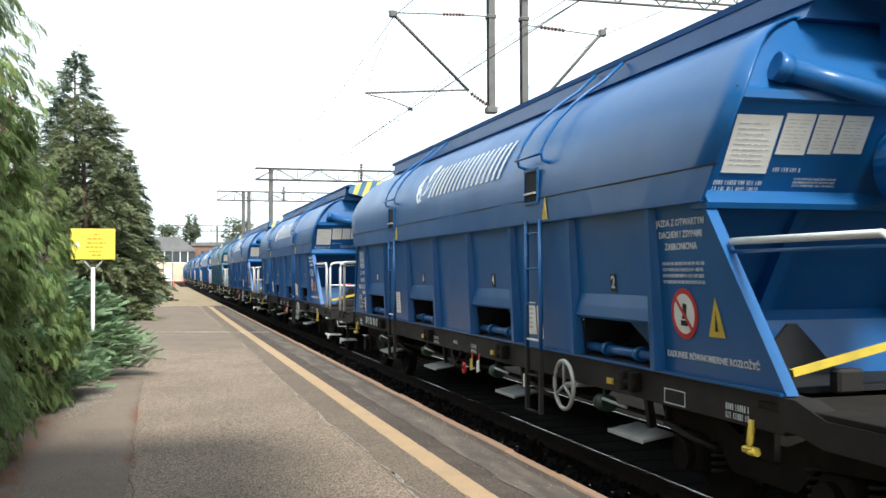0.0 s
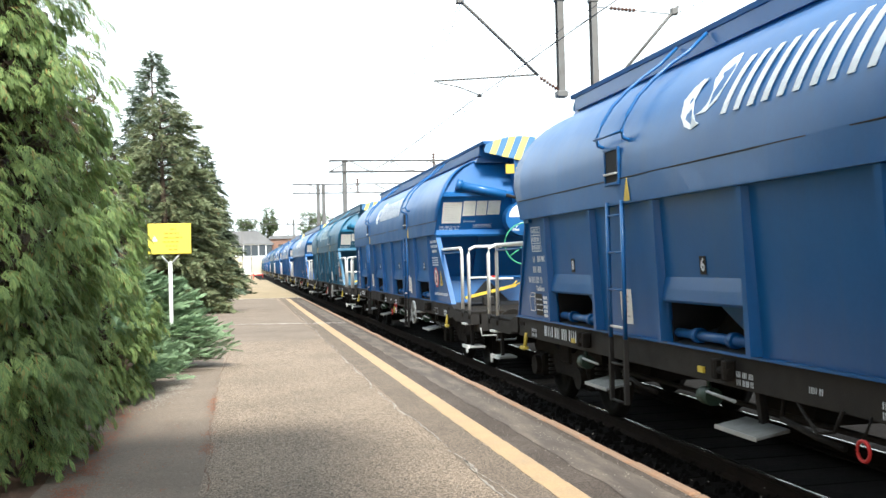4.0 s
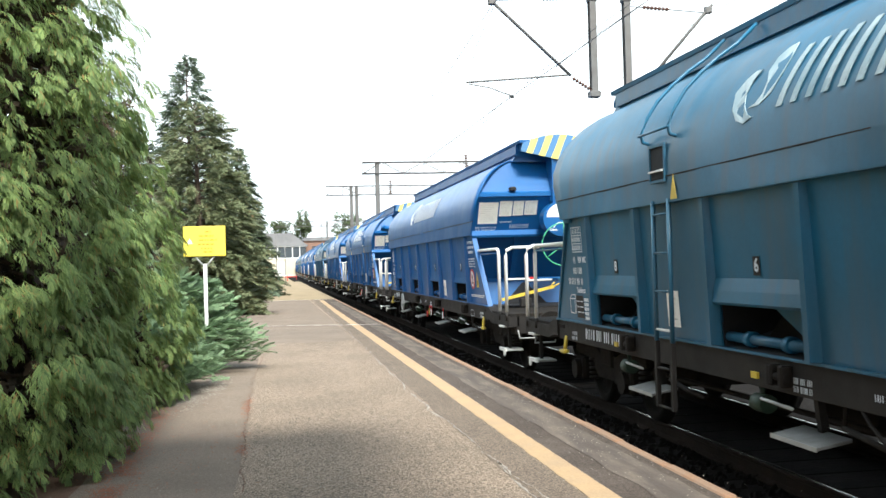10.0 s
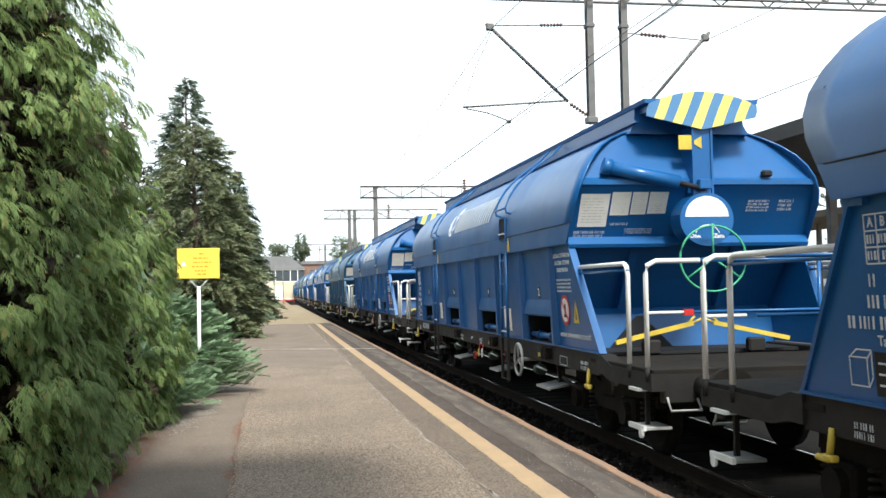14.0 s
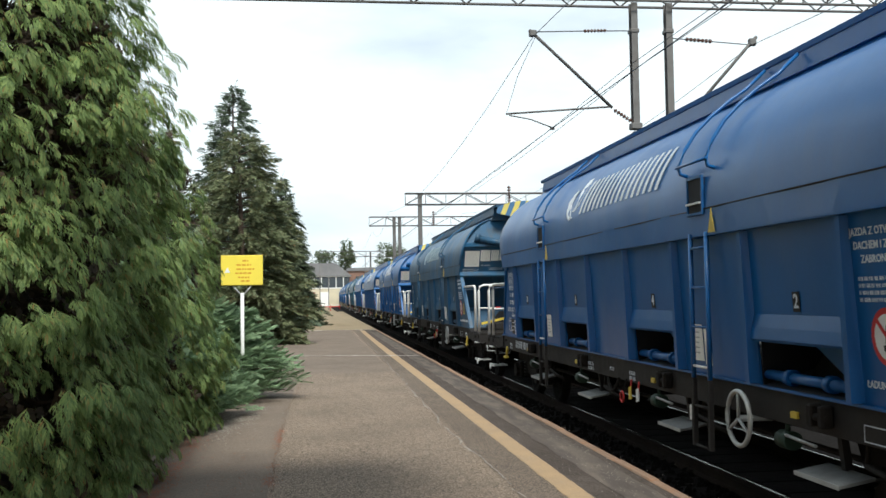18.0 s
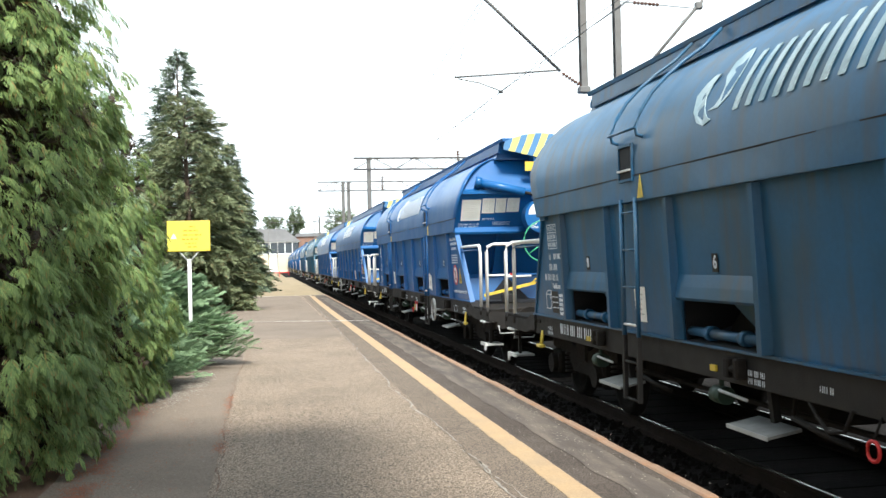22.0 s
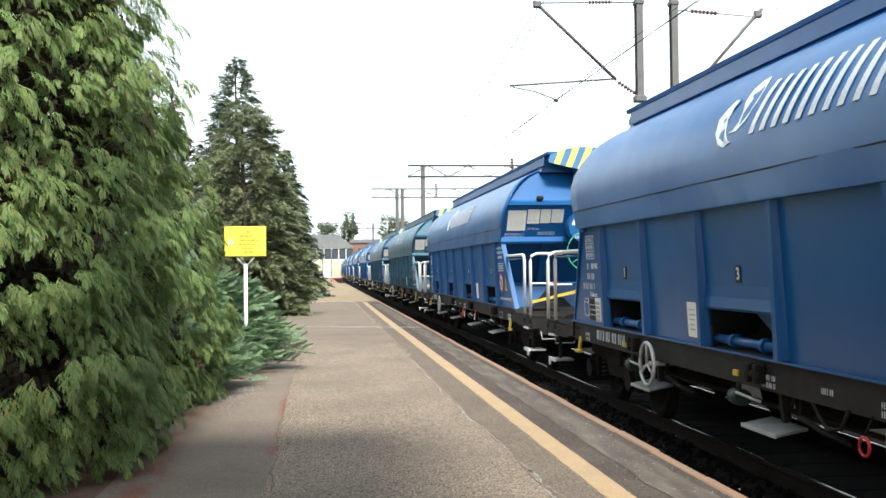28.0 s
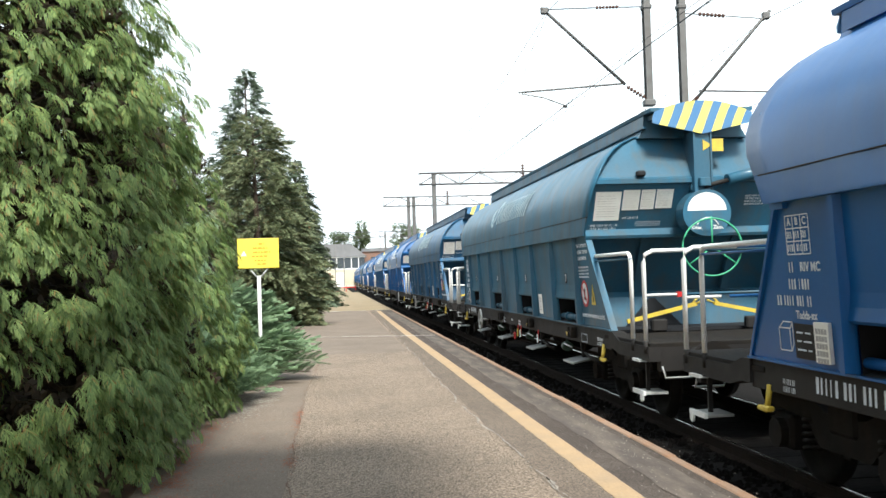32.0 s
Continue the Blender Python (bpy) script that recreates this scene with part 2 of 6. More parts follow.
EDGE_ASPHALT = material("edge_asphalt", (0.076, 0.059, 0.049), 0.92, tint=(0.112, 0.089, 0.074), spots=0.8, scale=1.4, grain=90,
                        grain_amount=0.5, bump=0.4, bump_scale=90, spec=0.25, speckle=0.35, speckle_scale=80)
LINE = material("yellow_line_paint", (0.43, 0.292, 0.162), 0.85, tint=(0.33, 0.24, 0.155), spots=0.65, scale=2.2, grain=45, grain_amount=0.45, bump=0.3)
PALE = material("worn_white_paint", (0.60, 0.55, 0.50), 0.9, tint=(0.38, 0.34, 0.30), spots=0.9, scale=2.0, grain=40, grain_amount=0.6, bump=0.3)
CRACK = material("crack_filler", (0.36, 0.315, 0.265), 0.95, tint=(0.20, 0.18, 0.16), spots=0.9, scale=6, grain=60, grain_amount=0.5, bump=0.4)
KERB = material("rust_stained_concrete", (0.33, 0.175, 0.095), 0.9, tint=(0.27, 0.20, 0.15), spots=0.8, scale=1.7, grain=50, grain_amount=0.4, bump=0.4)
STRIP = material("crumbled_strip", (0.078, 0.061, 0.051), 0.95, tint=(0.190, 0.150, 0.118), spots=0.7, scale=3.4, grain=50, grain_amount=0.4, bump=0.6, bump_scale=30,
                 stretch=(1.6, 0.28, 1.0))
CONCRETE = material("concrete", (0.30, 0.285, 0.26), 0.9, tint=(0.2, 0.185, 0.17), spots=0.7, scale=1.5, bump=0.4)
# oily stones, their colour darkened further for the shade under the train
BALLAST = material("shaded_oily_ballast", (0.014, 0.012, 0.011), 0.97, spec=0.1, tint=(0.010, 0.009, 0.008), spots=0.6, scale=3, grain=30, grain_amount=0.5, bump=0.8, bump_scale=22, random_amount=0.3)
NEEDLES = material("fallen_needles", (0.30, 0.105, 0.050), 0.9, tint=(0.16, 0.065, 0.035), spots=0.8, scale=9, bump=0)
SOIL = material("needle_litter", (0.16, 0.088, 0.055), 0.95, tint=(0.07, 0.048, 0.032), spots=0.8, scale=1.2, grain=35, grain_amount=0.6, bump=0.8, bump_scale=40)
DRYGRASS = material("dry_grass", (0.32, 0.245, 0.15), 0.95, tint=(0.22, 0.165, 0.095), spots=0.8, scale=0.5, grain=18, grain_amount=0.5, bump=0.8, bump_scale=30)
BARK = material("bark", (0.085, 0.058, 0.040), 0.95, tint=(0.045, 0.032, 0.024), spots=0.7, scale=6, bump=0.8, bump_scale=25)
SIGN_YELLOW = material("sign_yellow", (0.88, 0.71, 0.085), 0.45, tint=(0.80, 0.64, 0.09), spots=0.3, scale=3, grain_amount=0.05, bump=0)
SIGN_INK = material("sign_ink", (0.72, 0.36, 0.03), 0.5, bump=0)
MAST = material("mast_grey", (0.15, 0.145, 0.14), 0.6, metal=0.2, tint=(0.10, 0.085, 0.075), spots=0.6, scale=3, bump=0.15)
WIRE = material("wire_dark", (0.045, 0.045, 0.045), 0.5, metal=0.5, bump=0)
INSULATOR = material("insulator_brown", (0.10, 0.045, 0.03), 0.3, bump=0)
THUJA = leaf_material("thuja_scales", (0.335, 0.430, 0.150), (0.150, 0.235, 0.090), (0.36, 0.24, 0.09), 0.46, 2.6)
JUNIPER = leaf_material("juniper_needles", (0.30, 0.41, 0.235), (0.16, 0.25, 0.14), None, 0.4, 2.2)
CYPRESS = leaf_material("cypress_scales", (0.26, 0.29, 0.155), (0.10, 0.125, 0.068), (0.22, 0.15, 0.075), 0.3)
BOARD = material("foot_board_steel", (0.26, 0.265, 0.26), 0.5, metal=0.2, tint=(0.15, 0.145, 0.135), spots=0.6, scale=6)
SPRUCE = leaf_material("spruce_needles", (0.14, 0.18, 0.115), (0.065, 0.095, 0.062), translucent=0.15)
FIR = leaf_material("dark_fir_needles", (0.095, 0.12, 0.065), (0.040, 0.056, 0.034), translucent=0.1)
DEADTWIG = leaf_material("dead_twig_dark_core", (0.075, 0.050, 0.030), (0.030, 0.022, 0.015), translucent=0.0)
BROADLEAF = leaf_material("far_leaves", (0.12, 0.155, 0.07), (0.06, 0.085, 0.04))
WALL_CREAM = material("cream_render", (0.62, 0.55, 0.40), 0.9, tint=(0.48, 0.43, 0.33), spots=0.6, scale=0.6, bump=0.1)
WALL_BRICK = material("far_brick", (0.26, 0.15, 0.11), 0.9, tint=(0.18, 0.11, 0.085), spots=0.7, scale=1.2)
ROOF_GREY = material("grey_roofing", (0.20, 0.20, 0.205), 0.8, tint=(0.14, 0.14, 0.145), spots=0.6, scale=0.6, bump=0.1)
CANOPY = material("canopy_underside", (0.060, 0.055, 0.048), 0.8, tint=(0.035, 0.032, 0.03), spots=0.6, scale=1.0)
GLASS = material("window_glass", (0.04, 0.05, 0.06), 0.12, tint=(0.05, 0.06, 0.07), bump=0, spec=0.8)
COACH_WHITE = material("coach_white", (0.62, 0.64, 0.67), 0.4, tint=(0.52, 0.54, 0.57), spots=0.4, scale=0.7)
COACH_BLUE = material("coach_blue", (0.05, 0.10, 0.26), 0.4)


# ---- small mesh kit ----
def mesh_of(name, bm, mats):
    me = bpy.data.meshes.new(name)
    bm.normal_update()
    bm.to_mesh(me)
    bm.free()
    for m in (mats if isinstance(mats, (list, tuple)) else [mats]):
        me.materials.append(m)
    return me


def part(name, bm, mats, parent, label=""):
    ob = new(name, mesh_of(name, bm, mats))
    ob.parent = parent
    if label:
        ob["label"] = label
    if name in SMALL_PRINT:
        ob["kind"] = "stuff"
    return ob


SMALL_PRINT = {"print_lines", "stencil_block", "number_line", "solebar_stencil", "wagon_number_line", "sheet_print", "table_figures", "load_table", "volume_box",
               "data_mark", "type_mark", "dial_word", "notice_line", "print_line", "dial_mark", "sign_symbol"}


def thing(name, bm, mats, label, category, group="", kind="", at=None):
    ob = new(name, mesh_of(name, bm, mats))
    if at is not None:
        ob.matrix_basis = at
    return tagged(ob, label, category, group, kind)


def holder(name, label, category, group="", kind="", at=None):
    ob = new(name)
    ob.empty_display_size = 0.2
    if at is not None:
        ob.matrix_basis = at
    return tagged(ob, label, category, group, kind)


def box(x0, x1, y0, y1, z0, z1, bevel=0.0, bm=None, mat=0):
    bm = bm or bmesh.new()
    vs = [bm.verts.new((x, y, z)) for z in (z0, z1) for y in (y0, y1) for x in (x0, x1)]
    faces = [(0, 2, 3, 1), (4, 5, 7, 6), (0, 1, 5, 4), (2, 6, 7, 3), (0, 4, 6, 2), (1, 3, 7, 5)]
    made = [bm.faces.new([vs[i] for i in f]) for f in faces]
    for f in made:
        f.material_index = mat
    if bevel:
        edges = {e for f in made for e in f.edges}
        bmesh.ops.bevel(bm, geom=list(edges), offset=bevel, segments=1, affect="EDGES")
    return bm


def prism(poly, axis, a, b, bm=None, mat=0, smooth=False):
    """A polygon drawn out along an axis from a to b. poly: pairs in the two other axes, in xyz order."""
    bm = bm or bmesh.new()

    def at(p, d):
        q = list(p)
        q.insert("xyz".index(axis), d)
        return q
    va, vb = [bm.verts.new(at(p, a)) for p in poly], [bm.verts.new(at(p, b)) for p in poly]
    n = len(poly)
    fs = [bm.faces.new(va), bm.faces.new(vb[::-1])]
    for i in range(n):
        f = bm.faces.new((va[i], vb[i], vb[(i + 1) % n], va[(i + 1) % n]))
        f.smooth = smooth
        fs.append(f)
    for f in fs:
        f.material_index = mat
    bmesh.ops.recalc_face_normals(bm, faces=fs)
    return bm


def tube(points, radius, sides=8, bm=None, mat=0, closed=False):
    """A round bar along points."""
    bm = bm or bmesh.new()
    pts = [Vector(p) for p in points]
    n = len(pts)
    rings = []
    for i, p in enumerate(pts):
        a = pts[(i - 1) % n] if (closed or i) else p
        b = pts[(i + 1) % n] if (closed or i < n - 1) else p
        d = (b - a).normalized()
        up = Vector((0, 0, 1)) if abs(d.z) < 0.95 else Vector((1, 0, 0))
        u = d.cross(up).normalized()
        v = u.cross(d)
        rr = radius[i] if isinstance(radius, (list, tuple)) else radius
        rings.append([bm.verts.new(p + rr * (math.cos(2 * math.pi * k / sides) * u + math.sin(2 * math.pi * k / sides) * v)) for k in range(sides)])
    for i in range(n if closed else n - 1):
        r, q = rings[i], rings[(i + 1) % n]
        for k in range(sides):
            f = bm.faces.new((r[k], r[(k + 1) % sides], q[(k + 1) % sides], q[k]))
            f.smooth, f.material_index = True, mat
    if not closed:
        for r, flip in ((rings[0], False), (rings[-1], True)):
            f = bm.faces.new(r if flip else r[::-1])
            f.material_index = mat
    return bm


def arc(cx, cz, r, a0, a1, n):
    return [(cx + r * math.cos(radians(a0 + (a1 - a0) * i / n)), cz + r * math.sin(radians(a0 + (a1 - a0) * i / n))) for i in range(n + 1)]


def ring_points(centre, r, axis, n=24):
    out = []
    for i in range(n):
        a = 2 * math.pi * i / n
        c, s = r * math.cos(a), r * math.sin(a)
        out.append({"x": (centre[0], centre[1] + c, centre[2] + s), "y": (centre[0] + c, centre[1], centre[2] + s),
                    "z": (centre[0] + c, centre[1] + s, centre[2])}[axis])
    return out


def disc(centre, r, axis, depth, n=24, bm=None, mat=0):
    """A round plate; depth is drawn out along the axis."""
    k = "xyz".index(axis)
    poly = [[q for j, q in enumerate(p) if j != k] for p in ring_points(centre, r, axis, n)]
    return prism(poly, axis, centre[k], centre[k] + depth, bm, mat)


def writing(text, size, parent, at, mat, name="lettering", label=""):
    """Words as thin raised paint, in Blender's own font."""
    cu = bpy.data.curves.new(name, "FONT")
    cu.body, cu.size, cu.extrude, cu.resolution_u = text, size, 0.001, 2
    cu.align_x, cu.align_y, cu.offset = "CENTER", "CENTER", size * 0.022
    tmp = new(name, cu)
    me = bpy.data.meshes.new_from_object(tmp.evaluated_get(bpy.context.evaluated_depsgraph_get()))
    bpy.data.objects.remove(tmp)
    me.materials.clear()
    me.materials.append(mat)
    ob = new(name, me)
    ob.parent, ob.matrix_basis = parent, at
    if name in SMALL_PRINT:
        ob["kind"] = "stuff"
    if label:
        ob["label"] = label
    return ob


# ---- hopper wagon; y = 0 at the foot of its near side panel, z = 0 on the rail ----
SIDE_LOW, SIDE_HIGH = (1.35, 1.14), (1.425, 2.42)      # half width and height of the side's foot and head
MID = 7.25


def side_x(z):
    return -(SIDE_LOW[0] + (z - SIDE_LOW[1]) / (SIDE_HIGH[1] - SIDE_LOW[1]) * (SIDE_HIGH[0] - SIDE_LOW[0]))


LIP_OUT = {True: 0.030, False: 0.014}      # how far the lips of the discharge openings stand out
SHELL = [(1.485, 2.415), (1.475, 2.66), (1.465, 2.85), (1.44, 3.02), (1.385, 3.18), (1.31, 3.33), (1.21, 3.47), (1.09, 3.59), (0.95, 3.69), (0.765, 3.775)]
# how far the shell's ends stand out beyond the head of the side, by height
LEAN_OUT = [0.0, 0.17, 0.32, 0.40, 0.42, 0.38, 0.30, 0.19, 0.08, 0.0]
LEAN_FAR = [0.12, 0.29, 0.43, 0.50, 0.52, 0.48, 0.40, 0.28, 0.14, 0.03]


def shell_x(z):
    for (x0, z0), (x1, z1) in zip(SHELL, SHELL[1:]):
        if z0 <= z <= z1:
            return -(x0 + (x1 - x0) * (z - z0) / (z1 - z0))
    return -SHELL[-1][0]


def shell_turn(z):
    """How far the shell leans inward at that height, in degrees."""
    return math.degrees(math.atan2(shell_x(z + 0.05) - shell_x(z - 0.05), 0.1))


def on_side(y, z, out=0.004):
    """A pose on the camera side's panel: x runs along the wagon towards the near end, y up, z outward."""
    lean = math.degrees(math.atan2(SIDE_HIGH[0] - SIDE_LOW[0], SIDE_HIGH[1] - SIDE_LOW[1]))
    return pose(side_x(z) - out, y, z) @ pose(0, 0, 0, 0, -lean, 0) @ pose(0, 0, 0, 90, 0, -90)


def plate(w, h, d=0.003):
    return box(-w / 2, w / 2, -h / 2, h / 2, 0, d)


def bars(rows, w, h, fill, gaps, seed):
    """Lines of unreadable print: rows of short bars."""
    rnd = random.Random(seed)
    bm = bmesh.new()
    step = h / rows
    for i in range(rows):
        x, z = -w / 2, h / 2 - (i + 0.5) * step
        end = w / 2 * rnd.uniform(0.55, 1.0)
        while x < end:
            l = min(rnd.uniform(0.5, 1.6) * gaps, end - x)
            if l > gaps * 0.25:
                box(x, x + l, z - step * fill / 2, z + step * fill / 2, 0, 0.002, bm=bm)
            x += l + gaps * 0.3
    return bm


def ticks(w, h, seed, rows=1, rowstep=0.0, lead=True):
    """A line of figures that may not be read: thin upright bars in groups."""
    rnd = random.Random(seed)
    bm = bmesh.new()
    cw = h * 0.42
    for r in range(rows):
        x, run, z0 = -w / 2, rnd.randint(2, 5), -r * rowstep - h / 2
        while x + cw < w / 2:
            bw = h * rnd.uniform(0.12, 0.34)
            box(x, x + bw, z0, z0 + h, 0, 0.002, bm=bm)
            x += cw + h * 0.16
            run -= 1
            if run == 0:
                x += h * 0.38
                run = rnd.randint(3, 5)
    return bm


def placed(ob, m):
    ob.matrix_basis = m
    return ob


def wheelset(parent, y):
    ws = holder("wheelset", "", "")
    ws.parent = parent
    ws.matrix_basis = pose(0, y, 0.46)
    bm = tube([(-1.0, 0, 0), (1.0, 0, 0)], 0.08, 10)
    part("axle", bm, GRIME, ws)
    for side in (-1, 1):
        bm = bmesh.new()
        prof = [(0.70, 0.47), (0.735, 0.49), (0.745, 0.46), (0.80, 0.455), (0.83, 0.45), (0.83, 0.36), (0.79, 0.34), (0.78, 0.16), (0.83, 0.13), (0.68, 0.13), (0.73, 0.16), (0.72, 0.34), (0.70, 0.36)]
        n = 28
        rings = [[bm.verts.new((side * x, r * math.cos(2 * math.pi * i / n), r * math.sin(2 * math.pi * i / n))) for x, r in prof] for i in range(n)]
        for i in range(n):
            a, b = rings[i], rings[(i + 1) % n]
            for k in range(len(prof)):
                f = bm.faces.new((a[k], b[k], b[(k + 1) % len(prof)], a[(k + 1) % len(prof)]))
                f.smooth = True
        bmesh.ops.recalc_face_normals(bm, faces=bm.faces)
        part("wheel", bm, GRIME, ws)
    return ws


def bogie(parent, yc):
    """Side frame, springs, axle boxes and brake beams of one bogie; the wheelsets hang on the wagon itself so that they can turn."""
    fr = part("bogie_frame", _bogie_frame(yc), GRIME, parent, "black cast bogie frame caked in brake dust")
    for dy in (-0.9, 0.9):
        for side in (-1, 1):
            b = box(side * 0.94, side * 1.16, yc + dy - 0.17, yc + dy + 0.17, 0.32, 0.62, 0.03)
            disc((side * 1.16, yc + dy, 0.46), 0.13, "x", side * 0.07, 14, b)
            part("axle_box", b, GRIME, fr)
            for k in (-0.30, 0.30):
                pts = [(side * 1.03 + 0.075 * math.cos(a * 0.9), yc + dy + k + 0.075 * math.sin(a * 0.9), 0.34 + 0.0085 * a) for a in range(0, 36)]
                part("spring", tube(pts, 0.016, 5), BLACK, fr)
    for side in (-1, 1):
        part("bolster_beam", box(side * 0.6, side * 1.1, yc - 0.22, yc + 0.22, 0.55, 0.82, 0.03), GRIME, fr)
    return [wheelset(parent, yc - 0.9), wheelset(parent, yc + 0.9)]


def _bogie_frame(yc):
    bm = bmesh.new()
    for side in (-1, 1):
        poly = [(yc - 1.32, 0.66), (yc - 1.30, 0.78), (yc - 0.55, 0.80), (yc - 0.3, 0.70), (yc + 0.3, 0.70), (yc + 0.55, 0.80), (yc + 1.30, 0.78), (yc + 1.32, 0.66),
                (yc + 0.62, 0.60), (yc + 0.40, 0.40), (yc - 0.40, 0.40), (yc - 0.62, 0.60)]
        prism(poly, "x", side * 0.98, side * 1.07, bm)
    box(-1.0, 1.0, yc - 0.18, yc + 0.18, 0.50, 0.72, 0, bm)
    for dy in (-1.36, 1.36):
        box(-1.0, 1.0, yc + dy - 0.05, yc + dy + 0.05, 0.55, 0.68, 0, bm)
    for side in (-1, 1):
        for dy in (-0.42, 0.42):
            box(side * 0.70, side * 0.83, yc + dy - 0.06, yc + dy + 0.06, 0.28, 0.62, 0, bm)
    return bm


def hood_mesh(sign):
    """The crescent end plate of the roof, in slanted stripes; sign: the way that it faces along y."""
    bm = bmesh.new()
    w = 0.70
    n = 44
    cols = 11

    def top(x):
        return 4.19 - 0.165 * (x / w) ** 2

    def low(x):
        return 3.735 + 0.155 * abs(x) / w

    rows_n = 12
    verts = {}
    for i in range(n + 1):
        x = -w + 2 * w * i / n
        for j in range(rows_n + 1):
            z = low(x) + (top(x) - low(x)) * j / rows_n
            # shear the grid so that its columns follow the stripes
            xs = max(-w, min(w, x + 0.42 * (z - 3.95)))
            zz = low(xs) + (top(xs) - low(xs)) * j / rows_n
            verts[i, j] = bm.verts.new((xs, 0, zz))
    for i in range(n):
        for j in range(rows_n):
            q = [verts[i, j], verts[i + 1, j], verts[i + 1, j + 1], verts[i, j + 1]]
            if len({(round(v.co.x, 5), round(v.co.z, 5)) for v in q}) < 3:
                continue
            f = bm.faces.new(q)
            f.material_index = 1 if int((i + 0.5) // (n / cols)) % 2 == 1 else 0
    bmesh.ops.remove_doubles(bm, verts=bm.verts, dist=1e-4)
    geom = bmesh.ops.extrude_face_region(bm, geom=list(bm.faces))
    for v in [g for g in geom["geom"] if isinstance(g, bmesh.types.BMVert)]:
        v.co.y += 0.025
    bmesh.ops.recalc_face_normals(bm, faces=bm.faces)
    for v in bm.verts:
        v.co.y *= -sign
    bmesh.ops.recalc_face_normals(bm, faces=bm.faces)
    return bm


def wagon_end(w, paint, sign, y_foot, y_head, cylinder_side, near):
    """The end of a wagon: sign -1 faces the camera, +1 the other way. y_foot, y_head: where the side ends below and above."""
    s = sign
    yw = y_head - s * 0.10          # plane of the lower end wall
    out = lambda d: yw + s * d
    # upper sloping plate, lower plate, beam
    hx = lambda z: -shell_x(z) - 0.006
    bm = bmesh.new()
    rim = [(0.74, 3.76), (hx(3.66), 3.66), (hx(3.57), 3.57), (hx(3.46), 3.46), (hx(3.32), 3.32), (hx(3.16), 3.16)]
    up = rim + [(-x, z) for x, z in reversed(rim)]
    a = [bm.verts.new((x, out(0.47 - (z - 3.16) * 0.62), z)) for x, z in up]
    b = [bm.verts.new((x, out(0.43 - (z - 3.16) * 0.62), z)) for x, z in up]
    bm.faces.new(a)
    bm.faces.new(b[::-1])
    for i in range(len(up)):
        bm.faces.new((a[i], b[i], b[(i + 1) % len(up)], a[(i + 1) % len(up)]))
    bmesh.ops.recalc_face_normals(bm, faces=bm.faces)
    part("upper_end_plate", bm, paint, w)
    bm = prism([(out(0.40), 3.06), (out(0.50), 3.09), (out(0.50), 3.15), (out(0.44), 3.19)], "x", -1.39, 1.39)
    part("cross_ledge", bm, paint, w)
    bm = bmesh.new()
    corners = [(-1.412, out(0.46), 3.10), (1.412, out(0.46), 3.10), (1.462, out(0.08), 2.46), (-1.462, out(0.08), 2.46)]
    va = [bm.verts.new(c) for c in corners]
    vb = [bm.verts.new((x, y - s * 0.02, z)) for x, y, z in corners]
    bm.faces.new(va)
    bm.faces.new(vb[::-1])
    for i in range(4):
        bm.faces.new((va[i], vb[i], vb[(i + 1) % 4], va[(i + 1) % 4]))
    bmesh.ops.recalc_face_normals(bm, faces=bm.faces)
    part("end_plate", bm, paint, w)
    plate_y = lambda z: out(0.46 - 0.38 * (3.10 - z) / 0.64)
    bm = prism([(out(-0.05), 2.36), (out(0.17), 2.36), (out(0.19), 2.40), (out(0.12), 2.49), (out(-0.05), 2.50)], "x", -1.46, 1.46)
    part("end_beam", bm, paint, w)
    # hopper slope under the beam, its toe and struts
    part("hopper_slope", prism([(out(0.0), 2.38), (out(-0.72), 1.62), (out(-0.72), 1.56), (out(-0.06), 2.38)], "x", -1.36, 1.36), paint, w)
    part("hopper_toe", prism([(out(-0.72), 1.64), (out(-0.62), 1.52), (out(-0.50), 1.10), (out(-0.56), 1.10), (out(-0.76), 1.56)], "x", -1.34, 1.34), paint, w)
    for x in (-0.62, 0.62):
        part("strut", prism([(out(0.02), 2.37), (out(-0.10), 2.37), (out(-0.62), 1.66), (out(-0.52), 1.60)], "x", x - 0.05, x + 0.05), paint, w)
    # near-black sheet painted in for the shade of the gap between the chutes
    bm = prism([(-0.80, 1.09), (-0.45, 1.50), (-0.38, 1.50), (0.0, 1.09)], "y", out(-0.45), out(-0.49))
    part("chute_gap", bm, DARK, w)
    # slanted stanchions at the ends of the sides
    for x in (-1, 1):
        low, high = (y_foot, 1.13), (y_head, 2.42)
        xl, xh = x * 1.352, x * 1.452
        bm = bmesh.new()
        vs = []
        for (yy, zz), xx in ((low, xl), (high, xh)):
            for dx, dy in ((0.012, 0), (-0.07, 0), (-0.07, -s * 0.045), (0.012, -s * 0.045)):
                vs.append(bm.verts.new((xx + x * dx, yy + s * 0.012 + dy, zz)))
        for f in ((0, 1, 2, 3), (4, 5, 6, 7), (0, 1, 5, 4), (1, 2, 6, 5), (2, 3, 7, 6), (3, 0, 4, 7)):
            bm.faces.new([vs[i] for i in f])
        bmesh.ops.recalc_face_normals(bm, faces=bm.faces)
        part("end_stanchion", bm, paint, w)
    # crescent hood, column and gear
    h = part("striped_hood", hood_mesh(s), [STRIPE_BLUE, STRIPE_YELLOW], w, "yellow and blue striped crescent end plate")
    h.matrix_basis = pose(0, out(0.62), 0.0)
    part("hood_shelf", prism([(out(0.595), 4.04), (out(0.1), 4.04), (out(0.1), 3.98), (out(0.595), 3.96)], "x", -0.60, 0.60), paint, w)
